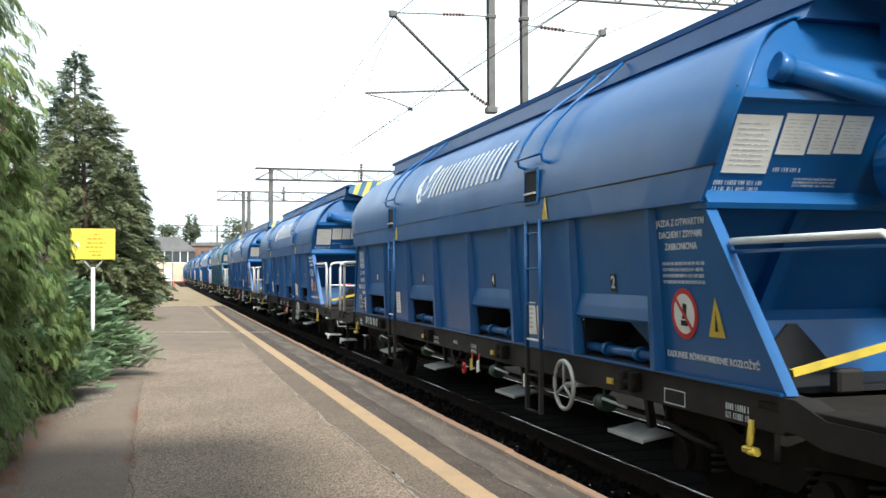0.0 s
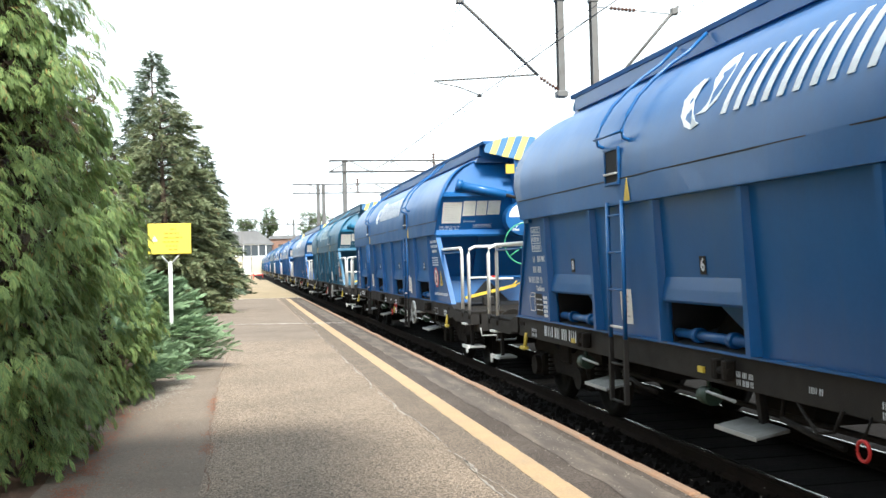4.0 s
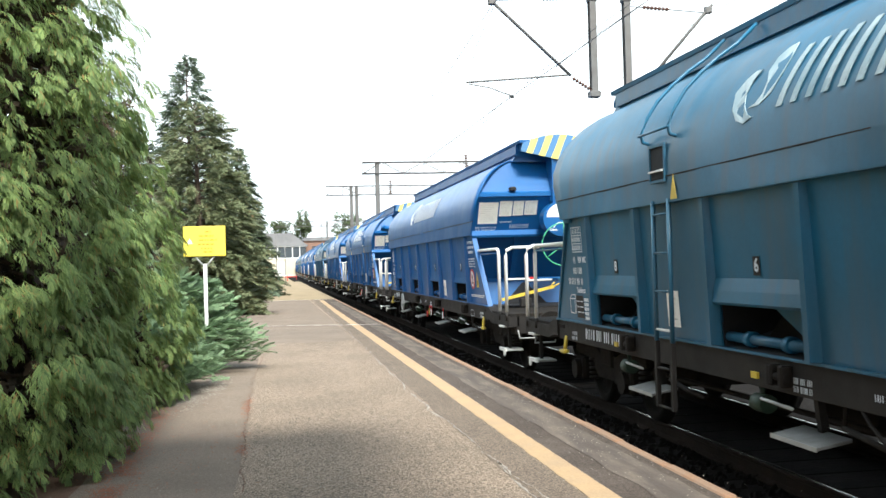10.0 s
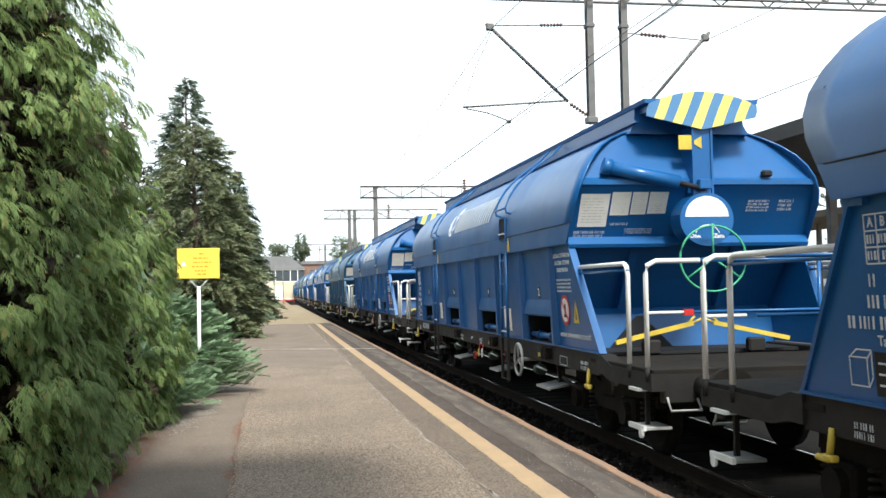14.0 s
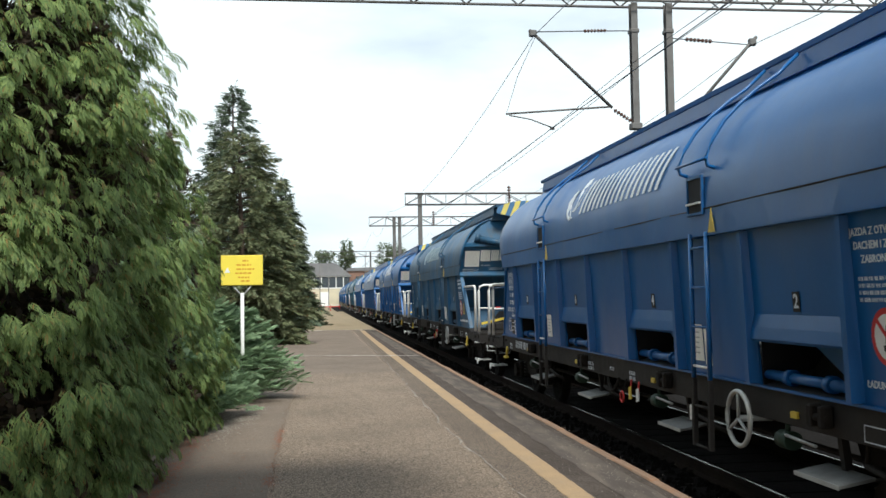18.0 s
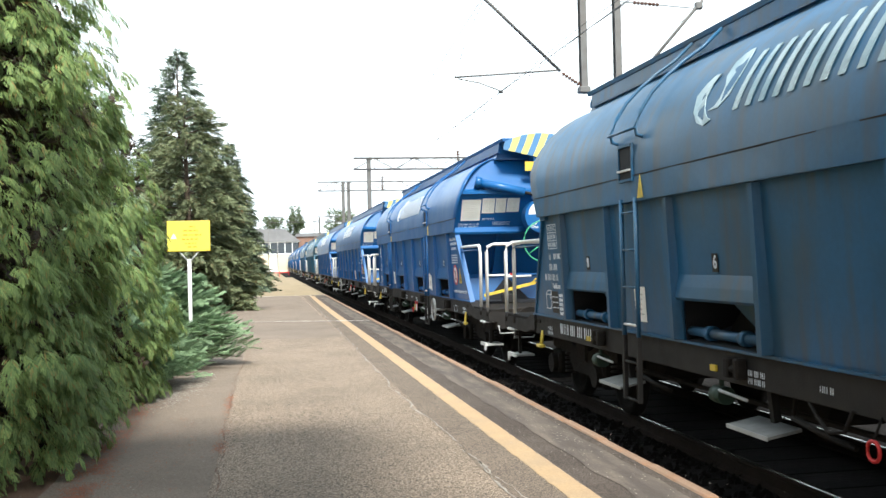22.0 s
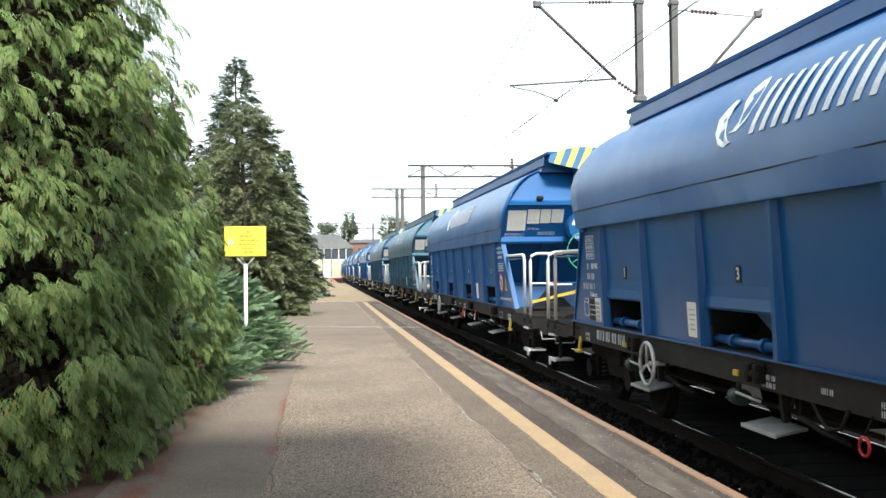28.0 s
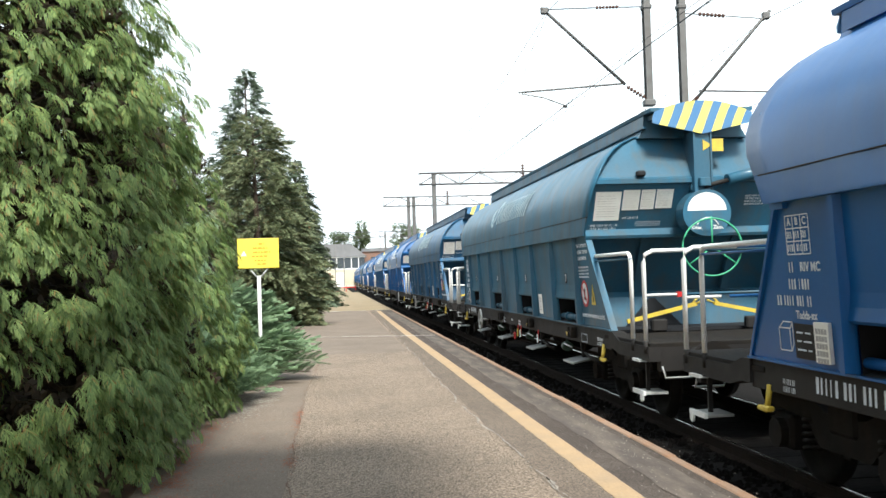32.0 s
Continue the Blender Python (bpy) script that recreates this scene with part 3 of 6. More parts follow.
    bm = box(-0.10, 0.10, *sorted((out(0.53), out(0.57))), 2.92, 3.76)
    for x in (-0.11, 0.11):
        box(x - 0.012, x + 0.012, *sorted((out(0.2), out(0.59))), 2.92, 3.78, 0, bm)
    part("column", bm, paint, w)
    gear = part("gear_case", disc((0, out(0.36), 2.66), 0.315, "y", s * 0.30, 36), paint, w)
    half = [(0.255 * math.cos(radians(a)), 2.69 + 0.245 * math.sin(radians(a))) for a in range(0, 181, 12)]
    part("white_half_disc", prism(half, "y", out(0.66), out(0.664)), WHITE, gear)
    dial = bmesh.new()
    for a in range(20, 160, 14):
        p, q = radians(a), radians(a + 12)
        tube([(0.15 * math.cos(p), out(0.665), 2.44 + 0.15 * math.sin(p)), (0.15 * math.cos(q), out(0.665), 2.44 + 0.15 * math.sin(q))], 0.008, 4, dial)
    part("dial_mark", dial, WHITE, gear)
    if near:
        for xx, word in ((-0.15, "Otw."), (0.15, "Zam.")):
            writing(word, 0.07, gear, pose(xx, out(0.664), 2.46, 90, 0, 0 if s < 0 else 180), WHITE, "dial_word")
    part("clamp", box(-0.14, 0.14, *sorted((out(0.36), out(0.50))), 2.98, 3.06, 0.01), paint, gear)
    hw = part("hand_wheel", tube(ring_points((0, out(0.80), 2.19), 0.385, "y", 32), 0.013, 6, None, 0, True), GREEN, w, "green tubular hand wheel")
    bm = tube([(0, out(0.50), 2.19), (0, out(0.84), 2.19)], 0.025, 8)
    for a in (90, 215, 325):
        tube([(0, out(0.80), 2.19), (0.385 * math.cos(radians(a)), out(0.80), 2.19 + 0.41 * math.sin(radians(a)))], 0.012, 6, bm)
    part("spokes", bm, GREEN, hw)
    c0 = -1 if cylinder_side < 0 else 1
    yp = part("yellow_plate", box(*sorted((c0 * 0.275, c0 * 0.112)), *sorted((out(0.56), out(0.58))), 3.50, 3.67), YELLOW, w, "small yellow marker plate")
    part("marker_arrow", prism([(c0 * 0.125, 3.585), (c0 * 0.005, 3.66), (c0 * 0.005, 3.51)], "y", out(0.572), out(0.580)), YELLOW, yp)
    # the ram that opens the roof
    cs = cylinder_side
    ram = part("ram", tube([(cs * 0.30, out(0.62), 3.10), (cs * 1.06, out(0.50), 3.29)], 0.08, 14), paint, w, "painted hydraulic ram")
    bm = tube([(cs * 1.05, out(0.50), 3.29), (cs * 1.14, out(0.49), 3.315)], 0.10, 12)
    part("ram_head", bm, paint, ram)
    part("ram_rod", tube([(0.0, out(0.62), 3.02), (cs * 0.31, out(0.62), 3.10)], 0.03, 8), BLACK, ram)
    part("ram_pin", box(-0.07, 0.07, *sorted((out(0.56), out(0.66))), 3.02, 3.14, 0.01), paint, ram)
    part("valve", box(-cs * 0.80 - 0.06, -cs * 0.80 + 0.06, *sorted((out(0.46), out(0.55))), 3.18, 3.26, 0.02), DARK, w)
    # papers and lettering on the end plate
    if near:
        tilt = 90 + math.degrees(math.atan2(0.38, 0.64))
        for x0, x1, z0, z1, sd in ((-1.37, -1.01, 2.58, 3.02, 1), (-1.005, -0.77, 2.72, 3.03, 2), (-0.765, -0.57, 2.73, 3.03, 3), (-0.565, -0.33, 2.74, 3.03, 8)):
            zc = (z0 + z1) / 2
            pp = part("notice_sheet", plate(x1 - x0, z1 - z0), PAPER, w, "cream printed notice sheet")
            pp.matrix_basis = pose((x0 + x1) / 2, plate_y(zc) + s * 0.004, zc, tilt if s < 0 else -tilt, 0, 0)
            pr = part("print_lines", bars(9, (x1 - x0) * 0.8, (z1 - z0) * 0.8, 0.10, 0.06, sd), PRINT, pp)
            pr.matrix_basis = pose(0, 0, 0.0035)
        for cx, cz, ww, hh, n, gp, sd in ((-0.86, 2.64, 0.24, 0.05, 1, 0.09, 4), (-1.20, 2.545, 0.40, 0.15, 3, 0.05, 5), (-0.62, 2.58, 0.36, 0.08, 3, 0.05, 6), (1.12, 2.90, 0.20, 0.17, 3, 0.07, 7), (0.78, 2.90, 0.30, 0.17, 4, 0.07, 17)):
            t = part("stencil_block", ticks(ww, hh / n * 0.66, sd, n, hh / n), LETTER, w)
            t.matrix_basis = pose(cx, plate_y(cz) + s * 0.003, cz, tilt if s < 0 else -tilt, 0, 0)
    # platform deck, headstock, buffers
    ye = y_foot + s * 1.62
    ya, yb = sorted((y_foot - s * 0.3, ye))
    part("platform_deck", box(-1.37, 1.37, ya, yb, 1.02, 1.07, 0.005), GRIME, w)
    hs = part("headstock", box(-1.26, 1.26, *sorted((ye, ye - s * 0.14)), 0.74, 1.03, 0.01), BLACK, w)
    for x in (-1, 1):
        poly = [(y_foot - s * 0.05, 1.12), (y_foot + s * 0.12, 1.12), (y_foot + s * 0.42, 1.03), (ye, 1.03), (ye, 0.86), (y_foot + s * 0.40, 0.86), (y_foot + s * 0.15, 0.91), (y_foot - s * 0.05, 0.91)]
        part("deck_side", prism(poly, "x", x * 1.22, x * 1.385), BLACK, w)
        bm = tube([(x * 0.875, ye, 0.90), (x * 0.875, ye + s * 0.36, 0.90)], 0.11, 14)
        tube([(x * 0.875, ye + s * 0.36, 0.90), (x * 0.875, ye + s * 0.53, 0.90)], 0.085, 14, bm)
        bf = part("buffer", bm, BLACK, w)
        part("buffer_head", disc((x * 0.875, ye + s * 0.53, 0.90), 0.22, "y", s * 0.045, 22), GRIME, bf)
        # steps below the corner
        yy = ye - s * 0.40
        st = part("corner_step", box(*sorted((x * 1.12, x * 1.40)), yy - 0.20, yy + 0.20, 0.46, 0.49, 0.004), STEEL, w, "light grey steel step with white edge")
        bm = box(*sorted((x * 1.375, x * 1.405)), yy - 0.21, yy + 0.21, 0.455, 0.505)
        disc((x * 1.39, yy + 0.14 * s, 0.43), 0.05, "x", x * 0.02, 12, bm)
        part("white_edge", bm, WHITE, st)
        bm = box(*sorted((x * 1.26, x * 1.30)), yy - s * 0.02 - 0.02, yy - s * 0.02 + 0.02, 0.47, 0.9)
        part("step_hanger", bm, BLACK, st)
        part("upper_step", box(*sorted((x * 1.22, x * 1.42)), yy - 0.14, yy + 0.14, 0.84, 0.87), WHITE, w, "white-edged upper step")
        # solid near-black block stands for the shade inside the step hole
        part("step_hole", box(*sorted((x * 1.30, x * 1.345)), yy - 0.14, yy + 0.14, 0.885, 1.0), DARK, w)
        # hook
        hk = tube([(x * 1.36, y_foot + s * -0.38, 0.93), (x * 1.38, y_foot - s * 0.38, 0.78), (x * 1.39, y_foot - s * 0.36, 0.72), (x * 1.40, y_foot - s * 0.26, 0.73)], 0.024, 8)
        box(*sorted((x * 1.35, x * 1.41)), y_foot - s * 0.44, y_foot - s * 0.30, 0.71, 0.755, 0.01, hk)
        part("rope_hook", hk, YELLOW, w, "yellow cast rope hook")
        # side rail: from the stanchion to a post
        px = x * 1.38
        yp = ye - s * 0.60
        r = [(px, y_foot - s * 0.58, 2.12), (px, yp - s * 0.10, 2.12), (px, yp - s * 0.03, 2.09), (px, yp, 2.0), (px, yp, 1.09)]
        sr = part("side_rail", tube(r, 0.025, 8), WHITE, w, "white tubular handrail")
        part("rail_foot", tube([(px, yp, 1.09), (px, yp, 0.95)], 0.027, 8), BLACK, sr)
        part("rail_bar", tube([(px, y_foot - s * 0.58, 2.05), (px, yp, 2.05)], 0.014, 6), paint, sr)
    # end rail across
    yr = ye - s * 0.10
    er = part("end_rail", tube([(-0.86, yr, 2.13), (0.86, yr, 2.13)], 0.020, 8), paint, w, "tubular end railing")
    for x in (-1, 1):
        bm = tube([(x * 1.38, yr, 1.09), (x * 1.38, yr, 2.0), (x * 1.36, yr, 2.09), (x * 1.28, yr, 2.13), (x * 0.85, yr, 2.13)], 0.025, 8)
        part("rail_end", bm, WHITE, er, "white painted rail end")
        part("rail_foot", tube([(x * 1.38, yr, 0.95), (x * 1.38, yr, 1.09)], 0.028, 8), BLACK, er)
    part("lamp_bracket", tube([(-1.38, yr, 1.62), (-1.02, yr, 1.62)], 0.018, 6), WHITE, er)
    if near:
        part("red_clip", box(-1.02, -0.93, yr - 0.03, yr + 0.03, 1.59, 1.65), RED, er)
    part("mid_bar", tube([(-0.93, yr, 1.62), (1.38, yr, 1.62)], 0.018, 6), paint, er)
    part("mid_post", tube([(0.35, yr, 1.05), (0.35, yr, 2.13)], 0.020, 6), paint, er)
    # yellow drawn levers on the deck
    for x in (-1, 1):
        bm = bmesh.new()
        a, b = Vector((x * 1.03, y_foot - s * 0.45, 1.22)), Vector((x * 0.12, y_foot - s * 0.45, 1.43))
        d = (b - a)
        nrm = Vector((-d.z, 0, d.x)).normalized() * 0.026
        quad = [a - nrm, b - nrm, b + nrm, a + nrm]
        prism([(v.x, v.z) for v in quad], "y", a.y - 0.02, a.y + 0.02, bm)
        tube([b, b + Vector((-x * 0.10, 0, 0.05))], 0.014, 6, bm)
        tube([b - Vector((-x * 0.06, 0, 0)), b + Vector((-x * 0.02, 0, 0.08))], 0.014, 6, bm)
        lv = part("yellow_lever", bm, YELLOW, w, "yellow flat control lever")
        part("lever_pivot", box(x * 0.62 - 0.10, x * 0.62 + 0.10, a.y - 0.06, a.y + 0.06, 1.07, 1.24, 0.02), BLACK, lv)
    # coupling hose and bar
    bm = tube([(-0.35, ye, 0.86), (-0.35, ye + s * 0.2, 0.80), (-0.33, ye + s * 0.42, 0.66), (-0.3, ye + s * 0.58, 0.72)], 0.03, 7)
    part("brake_hose", bm, BLACK, w)
    part("grip_bar", tube([(-1.24, ye + s * 0.01, 0.80), (-1.24, ye + s * 0.10, 0.68), (-0.95, ye + s * 0.10, 0.68), (-0.95, ye + s * 0.01, 0.78)], 0.014, 6), STEEL, w)
    part("draw_hook", box(-0.10, 0.10, *sorted((ye, ye + s * 0.34)), 0.80, 0.95, 0.03), BLACK, w)


def widen(w, k=1.069):
    """The body at its full width."""
    for o in w.children_recursive:
        flat = all(abs(o.matrix_basis[i][j] - (i == j)) < 1e-6 for i in range(4) for j in range(4))
        if not flat:
            m = o.matrix_basis.copy()
            m[0][3] *= k if o.parent == w else 1
            o.matrix_basis = m
        elif o.parent == w or all(abs(o.parent.matrix_basis[i][j] - (i == j)) < 1e-6 for i in range(4) for j in range(4)):
            for v in o.data.vertices:
                v.co.x *= k


def hopper_wagon(name, paint, laddered, label):
    w = holder(name, label, "freight wagon", "wagons of the train")
    y_foot = (0.0, 2 * MID)
    y_head = (0.82, 2 * MID - 0.82)
    # underframe
    part("solebar", box(-1.36, -1.22, 0.02, 2 * MID - 0.02, 0.875, 1.125, 0.008), BLACK, w, "black steel solebar with white stencils")
    part("solebar", box(1.22, 1.36, 0.02, 2 * MID - 0.02, 0.90, 1.125, 0.008), BLACK, w)
    part("sill_flange", box(-1.39, -1.355, 0.02, 2 * MID - 0.02, 1.126, 1.145), paint, w)
    bm = box(-0.4, 0.4, -1.4, 2 * MID + 1.4, 0.72, 1.0)
    for y in (1.2, 4.0, 7.25, 10.5, 13.3):
        box(-1.22, 1.22, y - 0.08, y + 0.08, 0.86, 1.08, 0, bm)
    part("centre_sill", bm, GRIME, w)
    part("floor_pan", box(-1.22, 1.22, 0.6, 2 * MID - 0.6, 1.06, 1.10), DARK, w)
    # side panels with hatch bays
    top_hatch = 1.51
    first = 1.67 if laddered else 1.57
    bays = [(first + 3.215 * i, first + 1.49 + 3.215 * i) for i in range(4)]
    for sgn in (-1, 1):
        bm = bmesh.new()

        def quad(y0, z0, y1, z1, y2, z2, y3, z3):
            f = bm.faces.new([bm.verts.new((-sgn * side_x(z), y, z)) for y, z in ((y0, z0), (y1, z1), (y2, z2), (y3, z3))])
        quad(0, 1.14, bays[0][0], 1.14, bays[0][0], 2.43, 0.82, 2.43)
        quad(bays[3][1], 1.14, 2 * MID, 1.14, 2 * MID - 0.82, 2.43, bays[3][1], 2.43)
        for i, (a, b) in enumerate(bays):
            quad(a, top_hatch + 0.20, b, top_hatch + 0.20, b, 2.43, a, 2.43)
            if i < 3:
                quad(b, 1.14, bays[i + 1][0], 1.14, bays[i + 1][0], 2.43, b, 2.43)
        bmesh.ops.remove_doubles(bm, verts=bm.verts, dist=1e-4)
        bmesh.ops.recalc_face_normals(bm, faces=bm.faces)
        g = bmesh.ops.extrude_face_region(bm, geom=list(bm.faces))
        for v in [q for q in g["geom"] if isinstance(q, bmesh.types.BMVert)]:
            v.co.x -= sgn * 0.02
        bmesh.ops.recalc_face_normals(bm, faces=bm.faces)
        part("side_panel", bm, paint, w)
        if sgn > 0:
            continue
        for i, (a, b) in enumerate(bays):
            # lip, pocket and roller of each discharge opening
            lip = [(side_x(1.715) - 0.003, 1.72), (side_x(1.61) - LIP_OUT[laddered], 1.615), (side_x(top_hatch) - 0.020 - LIP_OUT[laddered], top_hatch + 0.01), (side_x(top_hatch) - LIP_OUT[laddered], top_hatch - 0.012), (side_x(1.60) + 0.0, 1.60), (side_x(1.715) + 0.03, 1.70)]
            part("hatch_lip", prism(lip, "y", a, b), paint, w)
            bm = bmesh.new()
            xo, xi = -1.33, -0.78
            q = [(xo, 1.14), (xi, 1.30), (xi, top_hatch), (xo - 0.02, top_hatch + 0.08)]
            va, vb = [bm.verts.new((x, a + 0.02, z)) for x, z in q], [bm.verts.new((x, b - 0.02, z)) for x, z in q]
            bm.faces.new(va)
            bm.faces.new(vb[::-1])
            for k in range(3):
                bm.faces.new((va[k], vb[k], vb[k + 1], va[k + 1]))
            # the pocket's shade is put into its near-black colour
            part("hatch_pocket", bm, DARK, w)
            part("chute_slope", prism([(a + 0.02, 1.50), (a + 0.95, 1.50), (a + 0.30, 1.20), (a + 0.02, 1.17)], "x", -1.18, -1.13), paint, w)
            part("chute", prism([(a + 0.25, 1.16), (a + 0.75, 1.44), (a + 1.0, 1.44), (a + 1.35, 1.16)], "x", -1.05, -0.98), GRIME, w)
            bm = tube([(-1.29, a + 0.14, 1.225), (-1.29, b - 0.03, 1.225)], 0.042, 10)
            for y in (a + 0.45, b - 0.42):
                tube([(-1.29, y - 0.04, 1.225), (-1.29, y + 0.04, 1.225)], 0.065, 10, bm)
            part("hatch_roller", bm, paint, w)
            lb = box(-1.45, -1.36, a + 0.46, a + 0.53, 0.93, 1.09, 0.012)
            box(-1.45, -1.36, a + 0.30, a + 0.37, 0.93, 1.09, 0.012, lb)
            tube([(-1.41, a + 0.28, 1.0), (-1.41, a + 0.56, 1.0)], 0.03, 8, lb)
            part("lever_bracket", lb, GRIME, w)
            part("bracket_tag", box(-1.38, -1.358, a + 0.82, a + 0.92, 0.94, 0.99), YELLOW, w)
    # ribs
    for i, (a, b) in enumerate(bays):
        for y in (a - 0.045, b + 0.045):
            bm = bmesh.new()
            vs = []
            for z, deep in ((1.15, 0.085), (2.40, 0.055)):
                for dx, dy in ((0.0, -0.05), (-deep, -0.035), (-deep, 0.035), (0.0, 0.05)):
                    vs.append(bm.verts.new((side_x(z) + dx, y + dy, z)))
            for f in ((0, 1, 5, 4), (1, 2, 6, 5), (2, 3, 7, 6), (0, 3, 2, 1), (4, 5, 6, 7)):
                bm.faces.new([vs[k] for k in f])
            bmesh.ops.recalc_face_normals(bm, faces=bm.faces)
            part("side_rib", bm, paint, w)
        num = str((2, 4, 6, 8)[i] if laddered else (7, 5, 3, 1)[i])
        pl = part("number_plate", plate(0.11, 0.15), BLACK, w)
        pl.matrix_basis = on_side((a + b) / 2 - 0.01, 1.82)
        writing(num, 0.15, pl, pose(0, 0, 0.004), LETTER, "digit")
    # roof shell with a lapped skirt and slight dents
    bm = bmesh.new()
    n = 44
    y0, y1 = y_head[0] - 0.03, y_head[1] + 0.03
    prof = [(-x, z) for x, z in SHELL] + [(x, z) for x, z in reversed(SHELL)]
    rows_v = []
    for i in range(n + 1):
        ring = []
        for k, (x, z) in enumerate(prof):
            kk = k if k < len(SHELL) else 2 * len(SHELL) - 1 - k
            y = y0 - LEAN_OUT[kk] + (y1 - y0 + LEAN_OUT[kk] + LEAN_FAR[kk]) * i / n
            d = 0.012 * noise.noise(Vector((y * 0.9, z * 2.2, x))) + 0.006 * noise.noise(Vector((y * 3.0, z * 3.0, 5 + x)))
            ring.append(bm.verts.new((x + (d if x < 0 else -d), y, z)))
        rows_v.append(ring)
    for i in range(n):
        for k in range(len(prof) - 1):
            f = bm.faces.new((rows_v[i][k], rows_v[i][k + 1], rows_v[i + 1][k + 1], rows_v[i + 1][k]))
            f.smooth = k != 0
    bmesh.ops.recalc_face_normals(bm, faces=bm.faces)
    sh = part("roof_shell", bm, paint, w, "smooth curved roof shell, faintly dented and streaked")
    mod = sh.modifiers.new("thickness", "SOLIDIFY")
    mod.thickness, mod.offset = 0.02, -1
    bm = prism([(-1.468, 2.647), (-1.481, 2.650), (-1.481, 2.659), (-1.468, 2.662)], "y", y0 - 0.2, y1 + 0.2)
    part("shell_seam", bm, BLACK, sh)
    part("shell_skirt", box(-1.49, -1.44, y0, y1, 2.408, 2.424), paint, sh)
    bm = prism([(-0.73, 3.74), (-0.665, 3.86), (-0.65, 4.09), (0.65, 4.09), (0.665, 3.86), (0.73, 3.74)], "y", 0.70, 2 * MID - 0.40)
    part("roof_ridge", bm, paint, w)
    bm = prism([(-0.665, 4.05), (-0.675, 4.10), (0.675, 4.10), (0.665, 4.05)], "y", 0.32, 2 * MID - 0.26)
    part("ridge_flange", bm, paint, w)
    part("ridge_gutter", prism([(-0.70, 3.855), (-0.66, 3.855), (-0.66, 3.88), (-0.70, 3.88)], "y", 0.55, 2 * MID - 0.55), paint, w)
    # company mark and name as plain slanted shapes along the shell
    def on_shell(bm_pts, mat, nm):
        bm2 = bmesh.new()
        for poly in bm_pts:
            va = [bm2.verts.new((shell_x(z) - 0.010, y, z)) for y, z in poly]
            vb = [bm2.verts.new((shell_x(z) - 0.004, y, z)) for y, z in poly]
            bm2.faces.new(va)
            bm2.faces.new(vb[::-1])
            for k in range(len(poly)):
                bm2.faces.new((va[k], vb[k], vb[(k + 1) % len(poly)], va[(k + 1) % len(poly)]))
        bmesh.ops.recalc_face_normals(bm2, faces=bm2.faces)
        bmesh.ops.remove_doubles(bm2, verts=bm2.verts, dist=1e-5)
        return part(nm, bm2, mat, w, "worn white painted mark")
    shapes = [[(10.20, 3.20), (10.16, 3.06), (10.06, 2.96), (9.93, 2.92), (9.80, 2.95), (9.87, 2.98), (9.95, 3.06), (9.99, 3.16), (9.96, 3.26), (9.88, 3.33), (9.98, 3.34), (10.10, 3.29)],
              [(9.88, 3.03), (9.78, 3.05), (9.70, 3.11), (9.68, 3.20), (9.74, 3.29), (9.72, 3.39), (9.62, 3.45), (9.50, 3.46), (9.46, 3.36), (9.48, 3.22), (9.56, 3.10), (9.70, 3.03)]]
    for sp in shapes:
        on_shell([[(y - 1.09, z) for y, z in sp]], LOGO, "company_mark")
    # plain slanted bars stand for the name
    def slant(y, z):
        return y - 0.16 * (z - 2.97) / 0.42

    for k in range(8):
        yk, wide = 8.34 - 0.405 * k, 0.275
        bl = []
        for side_y in (0.0, wide - 0.075):
            for j in range(5):
                za, zb = 2.97 + 0.084 * j, 2.97 + 0.084 * (j + 1)
                bl.append([(slant(yk - side_y, za), za), (slant(yk - side_y - 0.075, za), za), (slant(yk - side_y - 0.075, zb), zb), (slant(yk - side_y, zb), zb)])
        on_shell(bl, LOGO, "name_bar")
    # side signs and stencils near the end panel
    ring = part("sign_ring", disc((0, 0, 0), 0.19, "z", 0.004, 28), RED, w, "round prohibition sign")
    ring.matrix_basis = on_side(1.22, 1.60)
    part("sign_face", disc((0, 0, 0.003), 0.15, "z", 0.003, 28), WHITE, ring)
    fig = bmesh.new()
    for poly in ([(-0.05, -0.09), (0.05, -0.09), (0.05, -0.05), (-0.05, -0.05)], [(-0.03, -0.04), (0.03, -0.04), (0.045, 0.07), (-0.01, 0.08)]):
        prism(poly, "z", 0.006, 0.008, fig)
    part("sign_symbol", fig, BLACK, ring)
    part("sign_slash", prism([(-0.12, 0.10), (-0.10, 0.12), (0.12, -0.10), (0.10, -0.12)], "z", 0.0085, 0.0105), RED, ring)
    tri = part("warning_triangle", prism([(-0.11, -0.13), (0.11, -0.13), (0.0, 0.15)], "z", 0, 0.004), YELLOW, w, "yellow warning triangle")
    tri.matrix_basis = on_side(0.78, 1.58)
    part("triangle_mark", prism([(-0.02, -0.09), (0.02, -0.09), (0.0, 0.06)], "z", 0.004, 0.006), BLACK, tri)
    for i, (txt, z, sz) in enumerate((("JAZDA Z OTWARTYM", 2.28, 0.072), ("DACHEM I ZSYPAMI", 2.19, 0.072), ("ZABRONIONA", 2.10, 0.072))):
        writing(txt, sz, w, on_side(1.22, z), LETTER, "notice_line")
    for i in range(4):
        t = part("stencil_block", ticks(0.62, 0.026, 30 + i), LETTER, w)
        t.matrix_basis = on_side(1.20, 1.975 - 0.046 * i)
    writing("ŁADUNEK RÓWNOMIERNIE ROZŁOŻYĆ", 0.068, w, on_side(0.90, 1.285), LETTER, "notice_line")
    # far end panel: tables, number as bars, data box
    tb = bmesh.new()
    for z in (2.30, 2.20, 2.10, 2.0):
        box(-0.19, 0.19, z - 2.15 - 0.005, z - 2.15 + 0.005, 0, 0.002, bm=tb)
